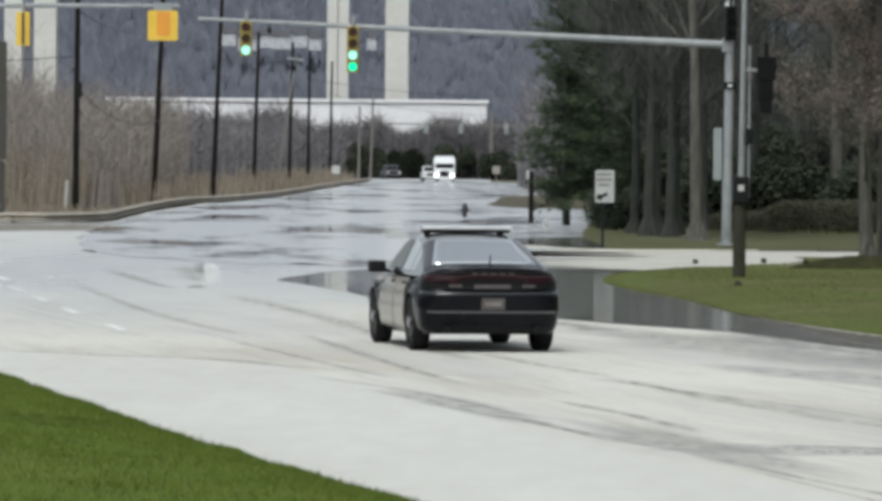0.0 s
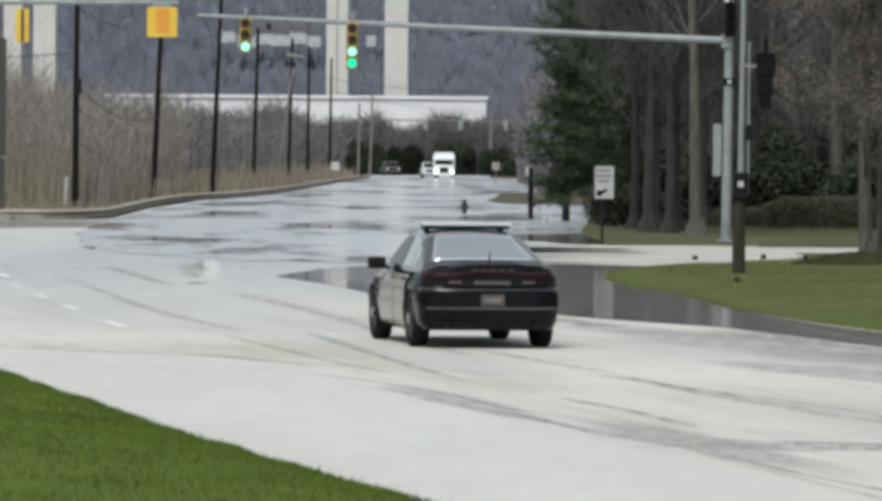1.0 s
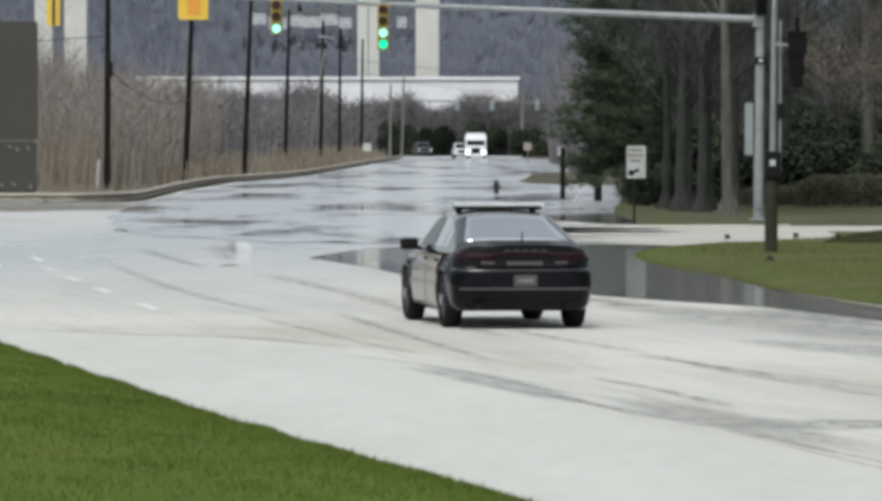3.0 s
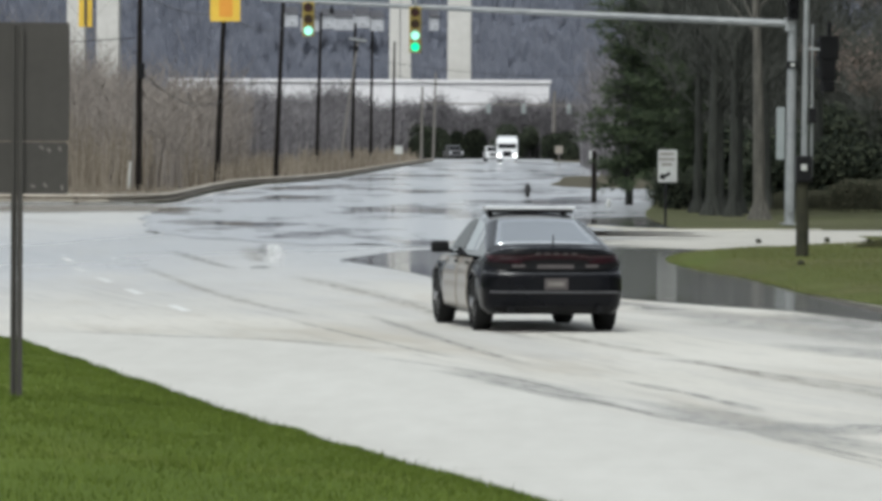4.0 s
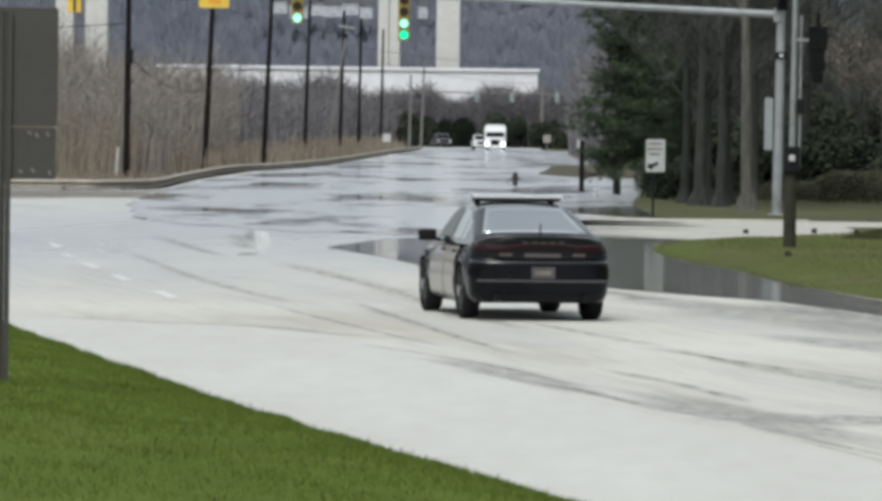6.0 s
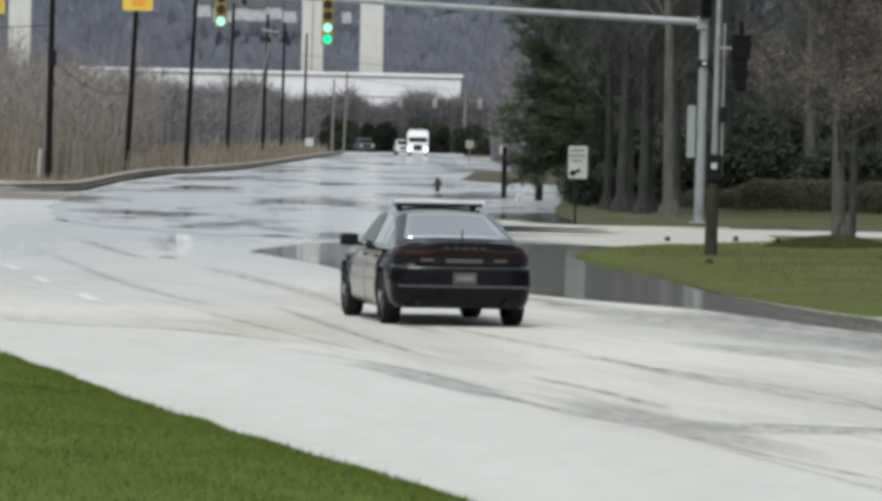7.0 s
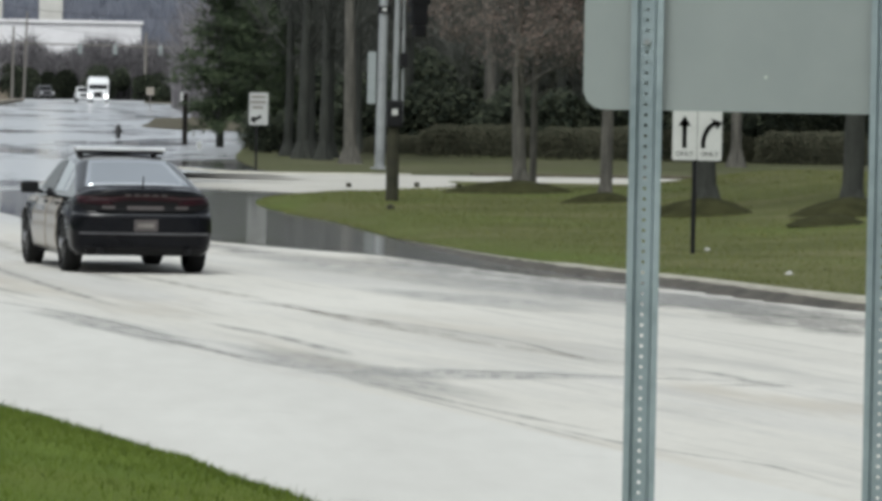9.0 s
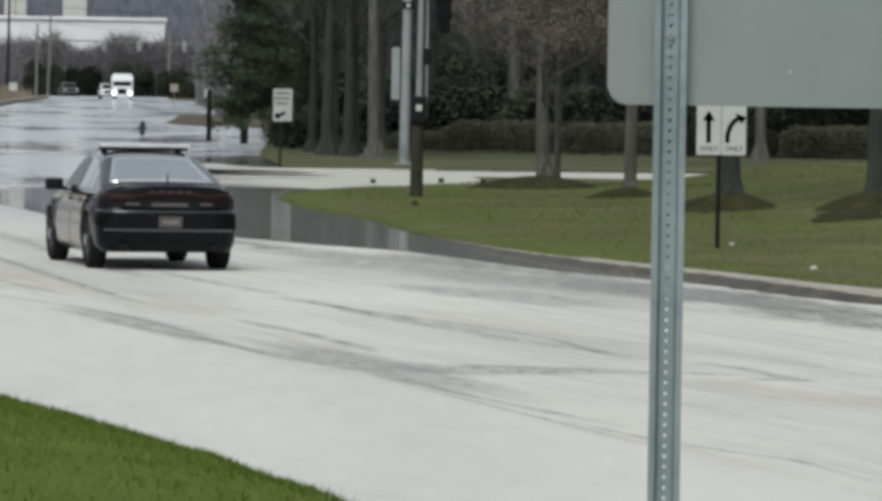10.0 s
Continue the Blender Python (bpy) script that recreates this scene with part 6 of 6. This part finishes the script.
def lorry(x, y):
    t = thing("lorry", pose(x, y, 0.0) @ Matrix.Diagonal((1.03, 1.0, 0.77, 1)), "white lorry tractor with lit headlamps facing the flood", "truck")
    part("cab", bm_box((2.3, 1.6, 1.9), (0, 1.6, 2.0), 0.12), M["white_paint"], t)
    part("sleeper", bm_box((2.45, 2.2, 2.5), (0, 3.3, 2.35), 0.2), M["white_paint"], t)
    part("fairing", bm_box((2.2, 1.8, 0.5), (0, 3.1, 3.55), 0.2, pose(0, 0, 0, 12)), M["white_paint"], t)
    part("bonnet", bm_box((1.5, 1.6, 1.0), (0, 0.2, 1.35), 0.2), M["white_paint"], t)
    part("grille", bm_box((0.95, 0.08, 0.85), (0, -0.62, 1.25), 0.03), M["black"], t)
    part("bumper", bm_box((2.4, 0.25, 0.35), (0, -0.55, 0.62), 0.05), M["white_paint"], t)
    part("windscreen", bm_box((2.0, 0.05, 0.75), (0, 0.79, 2.42), 0.02), M["glass"], t)
    for s in (-1, 1):
        part("wing", bm_box((0.45, 1.3, 0.5), (s * 0.92, 0.2, 1.05), 0.15), M["white_paint"], t)
        part("headlamp", bm_box((0.36, 0.1, 0.24), (s * 0.92, -0.5, 1.0), 0.04), M["headlamp"], t)
        part("mirror", bm_box((0.14, 0.2, 0.6), (s * 1.35, 0.7, 2.4), 0.03), M["black"], t)
        part("mirror_arm", bm_box((0.30, 0.05, 0.05), (s * 1.22, 0.75, 2.5)), M["black"], t)
        for y0 in (0.1, 3.6):
            wheel(t, s * 0.98, y0, 0.5, "rim", s)


def pickup(x, y, rz, paint, label):
    t = thing("pickup", pose(x, y, 0.0, 0, 0, rz), label, "pickup truck", "waiting vehicles")
    part("body", bm_box((1.95, 5.2, 0.65), (0, 0, 0.80), 0.12), M[paint], t)
    part("cab", bm_box((1.75, 2.0, 0.75), (0, 0.1, 1.45), 0.2), M[paint], t)
    part("windscreen", bm_box((1.5, 0.06, 0.5), (0, -0.92, 1.48), 0.02, pose(0, 0, 0, -12)), M["glass"], t)
    part("grille", bm_box((1.1, 0.06, 0.3), (0, -2.61, 0.85), 0.02), M["black"], t)
    for s in (-1, 1):
        part("headlamp", bm_box((0.3, 0.06, 0.18), (s * 0.78, -2.60, 0.88), 0.03), M["clear_lens"], t)
        for y0 in (-1.7, 1.7):
            wheel(t, s * 0.86, y0, 0.38, "rim", s)


lorry(0.45, 655)
pickup(-1.25, 662, 4, "white_paint", "white pickup truck waiting beside the lorry")
pickup(-6.6, 742, 10, "grey_paint", "grey pickup truck waiting at the far crossing")


# ---- small things ----
def hydrant(x, y, z, mat, s, label):
    t = thing("fire_hydrant", pose(x, y, z) @ Matrix.Scale(s, 4), label, "hydrant", "fire hydrants")
    bm = bmesh.new()
    tube(bm, (0, 0, 0), (0, 0, 0.06), 0.16, 0.16)
    tube(bm, (0, 0, 0.06), (0, 0, 0.55), 0.11, 0.10)
    tube(bm, (0, 0, 0.55), (0, 0, 0.60), 0.135, 0.135)
    part("barrel", bm, M[mat], t)
    part("bonnet", bm_tube((0, 0, 0.60), (0, 0, 0.72), 0.12, 0.05), M[mat], t)
    part("nut", bm_tube((0, 0, 0.72), (0, 0, 0.77), 0.03, 0.03, 5), M[mat], t)
    for d in ((1, 0), (-1, 0), (0, -1)):
        part("nozzle", bm_tube((d[0] * 0.08, d[1] * 0.08, 0.43), (d[0] * 0.19, d[1] * 0.19, 0.43), 0.06, 0.06, 10), M[mat], t)


hydrant(1.08, 248, -0.1, "hydrant", 1.0, "dark fire hydrant standing in the flood water")
hydrant(3.95, 210.5, -0.1, "sign_white", 0.6, "small pale hydrant at the flooded corner")
marker = thing("marker_post", pose(3.55, 219.6, 0.1), "dark wooden post with a pale cap", "post")
part("post", bm_box((0.2, 0.2, 2.0), (0, 0, 1.0), 0.02), M["darkwood"], marker)
part("cap", bm_box((0.14, 0.16, 0.35), (-0.12, 0, 1.85), 0.02), M["sign_white"], marker)
for x, y, z, mat, label in ((5.0, 505, 1.6, "tan_tone", "small faded warning sign by the far road"), (-9.4, 505, 1.5, "sign_white", "small pale sign by the far road")):
    t = thing("small_sign", pose(x, y, -0.1), label, "sign")
    part("post", bm_tube((0, 0, 0), (0, 0, z + 0.5), 0.05, 0.05, 8), M["greywood"], t)
    part("plate", rounded_plate(0.7, 0.7, 0.02, 0.05), M[mat], t).location = (0, -0.06, z + 0.2)

# lane dashes, and a pale patch that paints in a reflection on the wet road
for x, y in ((-8.0, 106.5), (-7.0, 98.8), (-6.0, 91.5), (-4.75, 82.6), (-8.9, 115)):
    tagged(part("lane_dash", bm_box((0.16, 3.0, 0.006), (0, 0, 0.003)), M["line"]), "worn white lane dash on the concrete", "road marking", "lane dashes").matrix_basis = pose(x, y, 0.004, 0, 0, 8)


def stain(name, a, b, scale, strength, rough=0.85, least=0.05):
    """A thin stain on the road that thins out towards its rim; least: how much of it stays where it is most worn away."""
    m, nt, p = blank(name)
    v = mapped(nt, (1.5, 0.4, 1))
    n = tex_noise(nt, v, scale, 5, 0.6)
    nt.links.new(ramp_mix(nt, remap(nt, n, 0.3, 0.7), a, b), p.inputs["Base Color"])
    p.inputs["Roughness"].default_value = rough
    core = nt.nodes.new("ShaderNodeAttribute")
    core.attribute_name = "core"
    patchy = maths(nt, "MULTIPLY", core.outputs["Fac"], remap(nt, tex_noise(nt, mapped(nt, (5.0, 0.9, 1)), scale * 1.2, 5, 0.7), 0.40, 0.62, least, 1.0))
    nt.links.new(maths(nt, "MULTIPLY", patchy, strength), p.inputs["Alpha"])
    return m


def with_core(ob, values):
    at = ob.data.attributes.new("core", "FLOAT", "POINT")
    at.data.foreach_set("value", values)
    return ob


def blot(name, seed, x, y, w, ln, rz, z, mat, label, category):
    """A thin patch with a ragged outline, dense at its heart."""
    rnd = random.Random(seed)
    k = [0.75 + 0.35 * rnd.random() for _ in range(26)]
    verts, faces, core = [(0, 0, 0)], [], [1.0]
    for f, c in ((0.55, 1.0), (1.0, 0.0)):
        for i in range(26):
            a = 2 * math.pi * i / 26
            verts.append((math.cos(a) * w / 2 * k[i] * f * 1.25, math.sin(a) * ln / 2 * k[i] * f * 1.1, 0))
            core.append(c)
    for i in range(26):
        j = (i + 1) % 26
        faces += [(0, 1 + i, 1 + j), (1 + i, 27 + i, 27 + j, 1 + j)]
    ob = with_core(sheet(name, verts, faces, mat), core)
    ob.matrix_basis = pose(x, y, z, 0, 0, rz)
    return tagged(ob, label, category, kind="structure")


WET = stain("damp_dark_patch", (0.13, 0.13, 0.13), (0.22, 0.215, 0.21), 2, 0.9, 0.35)
# pale colour in place of a reflection on the wet road
PALE = stain("reflection_patch", (0.76, 0.76, 0.75), (0.86, 0.86, 0.85), 1.5, 1.0)
for i, (x, y, w, ln, rz) in enumerate(((2.35, 83.8, 0.9, 1.3, 20), (-5.32, 126, 0.30, 18, 3), (-4.72, 109.5, 0.40, 3.2, 0), (-7.6, 150, 3.0, 5, 5), (-9.2, 176, 4, 6, 5))):
    blot("damp_patch", 70 + i, x, y, w, ln, rz, 0.005, WET, "dark damp patch in the worn concrete", "road patch")
GUTTER = stain("grey_road_edge", (0.22, 0.215, 0.205), (0.36, 0.355, 0.335), 0.9, 0.9)
for i, (x, y, w, ln, rz) in enumerate(((5.2, 77.5, 1.6, 12, 14), (6.6, 68.5, 2.0, 11, 14), (7.4, 66.0, 1.6, 12, 14), (8.3, 60.5, 2.4, 8, 16), (1.4, 88, 0.8, 9, 14))):
    blot("worn_edge", 110 + i, x, y, w, ln, rz, 0.0022 + 0.0005 * i, GUTTER, "greyer worn concrete beside the gutter", "road patch")
WORN = stain("grey_tyre_scrub", (0.34, 0.34, 0.335), (0.45, 0.45, 0.44), 1.1, 0.5, least=0.45)
for i, (x, y, w, ln, rz) in enumerate(((2.3, 49.5, 0.9, 11, 10), (3.3, 48.9, 2.6, 1.9, 0), (0.2, 57.5, 0.7, 9, 11), (3.9, 77, 2.2, 15, 12), (6.0, 69.5, 2.6, 13, 14), (4.6, 66, 1.6, 8, 16))):
    blot("scrubbed_patch", 140 + i, x, y, w, ln, rz, 0.0060 + 0.0003 * i, WORN, "greyer patch scrubbed by turning tyres", "road patch")
blot("pale_patch", 80, -4.95, 122, 0.45, 30, 2.3, 0.011, PALE, "pale patch painted in for a reflection on the road", "road patch")

MARK = stain("tyre_mark", (0.24, 0.235, 0.23), (0.35, 0.345, 0.335), 0.9, 0.6, least=0.35)
DIRT = stain("dried_mud_streak", (0.20, 0.175, 0.14), (0.33, 0.295, 0.245), 0.9, 0.46, least=0.15)


def streak(name, seed, pts, w, mat, label, z):
    """A wavering soft-edged ribbon on the road that fades at both ends."""
    line = smooth_line(pts, 12)
    verts, faces, core, n = [], [], [], len(line)
    for i, (x, y) in enumerate(line):
        k = w * (0.55 + 0.8 * abs(noise.noise((x * 1.7, y * 0.5, seed))))
        verts += [(x - k, y, z), (x, y, z), (x + k, y, z)]
        core += [0.0, min(1.0, 5 * i / n, 5 * (n - 1 - i) / n), 0.0]
    for i in range(n - 1):
        for j in (0, 1):
            faces.append((3 * i + j, 3 * i + j + 1, 3 * i + j + 4, 3 * i + j + 3))
    tagged(with_core(sheet(name, verts, faces, mat), core), label, "road marking", kind="structure")


TYRE = (
    ([(-0.35, 58.2), (0.25, 56.4), (1.13, 52.6), (1.5, 50.6), (2.08, 48.8)], 0.07), ([(0.73, 54.8), (1.31, 51.9), (2.08, 48.8)], 0.13),
    ([(2.08, 48.8), (2.71, 45.5), (3.19, 43.25), (3.77, 40.9)], 0.10), ([(2.41, 46.3), (3.04, 42.8), (3.68, 39.2)], 0.06), ([(3.30, 41.9), (3.8, 39.6), (4.2, 38.4), (4.59, 37.4), (4.82, 35.5)], 0.08),
    ([(2.0, 50.3), (2.6, 49.9), (3.41, 49.6), (4.64, 48.9), (6.2, 48.2)], 0.55), ([(1.71, 65.0), (2.67, 61.4), (4.11, 55.9), (4.74, 50.6)], 0.10), ([(5.27, 50.7), (5.63, 49.3), (5.85, 47.5)], 0.16),
    ([(-0.69, 42.3), (0.16, 42.9), (1.0, 43.0), (1.8, 42.6)], 0.035), ([(1.3, 38.6), (2.26, 38.4), (3.14, 38.3), (3.7, 37.9)], 0.035), ([(1.5, 33.9), (1.81, 33.7), (2.47, 33.4)], 0.03),
    ([(1.16, 58.9), (1.92, 55.3), (2.47, 51.6)], 0.14), ([(-1.56, 64.8), (-0.13, 60.1), (0.87, 54.8)], 0.08), ([(-5.7, 72.4), (-3.8, 70.6), (-2.65, 69.6), (-1.6, 67.0)], 0.35),
    ([(-7.5, 125.9), (-5.8, 112.6), (-5.1, 108)], 0.3), ([(-1.94, 80.2), (-0.78, 70.6), (0.31, 62.3)], 0.16), ([(-3.0, 78), (-1.6, 70), (-0.6, 64.5)], 0.10),
    ([(5.43, 47.6), (5.78, 48.0), (5.99, 47.6)], 0.22), ([(7.7, 63.1), (7.97, 62.4), (8.4, 62.3)], 0.25),
)
for i, (pts, w) in enumerate(TYRE):
    streak("tyre_mark", i, pts, w * 1.1, MARK, "faint grey tyre mark on the pale concrete", 0.0045 + 0.0003 * i)
MUD = (
    ([(2.05, 65.0), (2.55, 61.3), (3.6, 55.9), (5.2, 50.2)], 0.16), ([(-3.9, 103.0), (-2.84, 96), (-1.48, 86.1), (-0.55, 77.3), (0.6, 69.5)], 0.35),
    ([(-7.2, 110.9), (-4.64, 90.7), (-2.7, 79.2)], 0.2), ([(-5.9, 131), (-5.3, 120), (-4.9, 114)], 0.35), ([(0.43, 73.3), (1.3, 68.6), (2.0, 65.2)], 0.2), ([(1.87, 64.7), (2.79, 60.8), (3.98, 54.7)], 0.12),
)
for i, (pts, w) in enumerate(MUD):
    streak("mud_streak", 40 + i, pts, w * 1.3, DIRT, "brownish streak of dried mud on the road", 0.0080 + 0.0003 * i)

for i, (pts, w) in enumerate((([(5.75, 80.5), (6.35, 76.2), (7.4, 71.3), (8.5, 66.9), (9.3, 63.7)], 0.16), ([(9.3, 63.7), (11.5, 60.4), (14.4, 58.0)], 0.14))):
    streak("gutter_damp", 60 + i, pts, w, WET, "dark damp line along the gutter", 0.0135 + 0.0005 * i)

EARTH = stain("washed_out_earth", (0.13, 0.112, 0.088), (0.27, 0.238, 0.195), 1.0, 0.9, least=0.45)
blot("washed_earth", 150, -15.2, 199, 8.5, 27, 0, 0.023, EARTH, "brown earth washed out below the guardrail", "road patch")
streak("rail_foot_strip", 66, [(-17.2, 205.2), (-15.9, 204.0), (-14.1, 204.6), (-12.7, 212.2), (-12.1, 228.3)], 1.6, WET, "dark strip along the foot of the guardrail", 0.021)

rnd = random.Random(90)
for x, y, z in ((6.27, 138, 0.07), (7.66, 133, 0.20), (9.15, 140.5, 0.07), (9.6, 140, 0.07), (5.75, 108.4, 0.17)):
    bm = bmesh.new()
    bmesh.ops.create_icosphere(bm, subdivisions=2, radius=0.075)
    for v in bm.verts:
        v.co *= rnd.uniform(0.75, 1.2)
        v.co.z *= 0.85
    tagged(part("clod", bm, M["mosswood"]), "dark clod of earth beside the side road", "stone", "clods").location = (x, y, z)
for x, y in ((9.19, 83.7), (9.12, 73.2), (10.9, 76)):
    bm = bmesh.new()
    bmesh.ops.create_icosphere(bm, subdivisions=2, radius=0.05)
    for v in bm.verts:
        v.co *= rnd.uniform(0.6, 1.3)
        v.co.z *= 0.5
    ob = tagged(part("litter", bm, M["paper"]), "crumpled pale scrap of litter on the ground", "litter", "scraps of litter")
    ob.location = (x, y, 0.16 if x > 3 else 0.03)


# ---- grass ----
def blades(name, seed, n, spot, lo, hi, w, mat, label):
    rnd = random.Random(seed)
    verts, faces = [], []
    for _ in range(n):
        x, y, z = spot(rnd)
        h, a = rnd.uniform(lo, hi), rnd.uniform(0, math.pi)
        dx, dy, k = math.cos(a) * w, math.sin(a) * w, len(verts)
        verts += [(x - dx, y - dy, z - 0.01), (x + dx, y + dy, z - 0.01), (x + rnd.gauss(0, 0.4) * h, y + rnd.gauss(0, 0.4) * h, z + h)]
        faces.append((k, k + 1, k + 2))
    return tagged(sheet(name, verts, faces, M[mat]), label, "grass", kind="stuff")


LIP_RUN = [(Vector(a), Vector(b)) for a, b in zip(LIP, LIP[1:]) if 24 < a[1] < 75]


def verge_spot(rnd):
    a, b = rnd.choice(LIP_RUN)
    p = a.lerp(b, rnd.random())
    d = rnd.random() ** 2.0 * 7.0
    q = p + Vector((-0.93, -0.36)) * d
    return q.x, q.y, bank_height(d) + 0.03 * noise.noise((p.x * 0.7, p.y * 0.7, d))


blades("verge_grass", 91, 90000, verge_spot, 0.02, 0.05, 0.006, "blade", "short bright green grass blades on the verge")


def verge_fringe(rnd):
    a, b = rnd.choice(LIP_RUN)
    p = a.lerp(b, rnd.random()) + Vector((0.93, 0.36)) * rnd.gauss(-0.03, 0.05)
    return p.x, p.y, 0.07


blades("verge_fringe", 92, 9000, verge_fringe, 0.03, 0.12, 0.008, "shade_blade", "longer grass fringe, darkened with shade, along the verge edge")


def lawn_spot(rnd):
    y = 62 + 72 * rnd.random() ** 0.8
    kx = float(np.interp(y, (62, 64.5, 72, 77.1, 82.6, 88.3, 93.4, 102.8, 108.8, 116.5, 123, 127.5, 131), (10.5, 9.4, 7.55, 6.44, 5.75, 5.27, 4.88, 4.4, 3.75, 3.38, 3.7, 4.4, 7.0)))
    d = 0.04 + rnd.random() ** 1.3 * 14
    z0 = 0.016 + 0.128 * standing(kx, y)
    x = kx + d + 0.2 * standing(kx, y)
    return x, y, z0 + (0.13 - z0) * min(1.0, d / 1.3) - 0.008 + lawn_rise(x, y)


blades("lawn_grass", 93, 60000, lawn_spot, 0.02, 0.055, 0.012, "dull_blade", "short dull grass on the worn lawn")
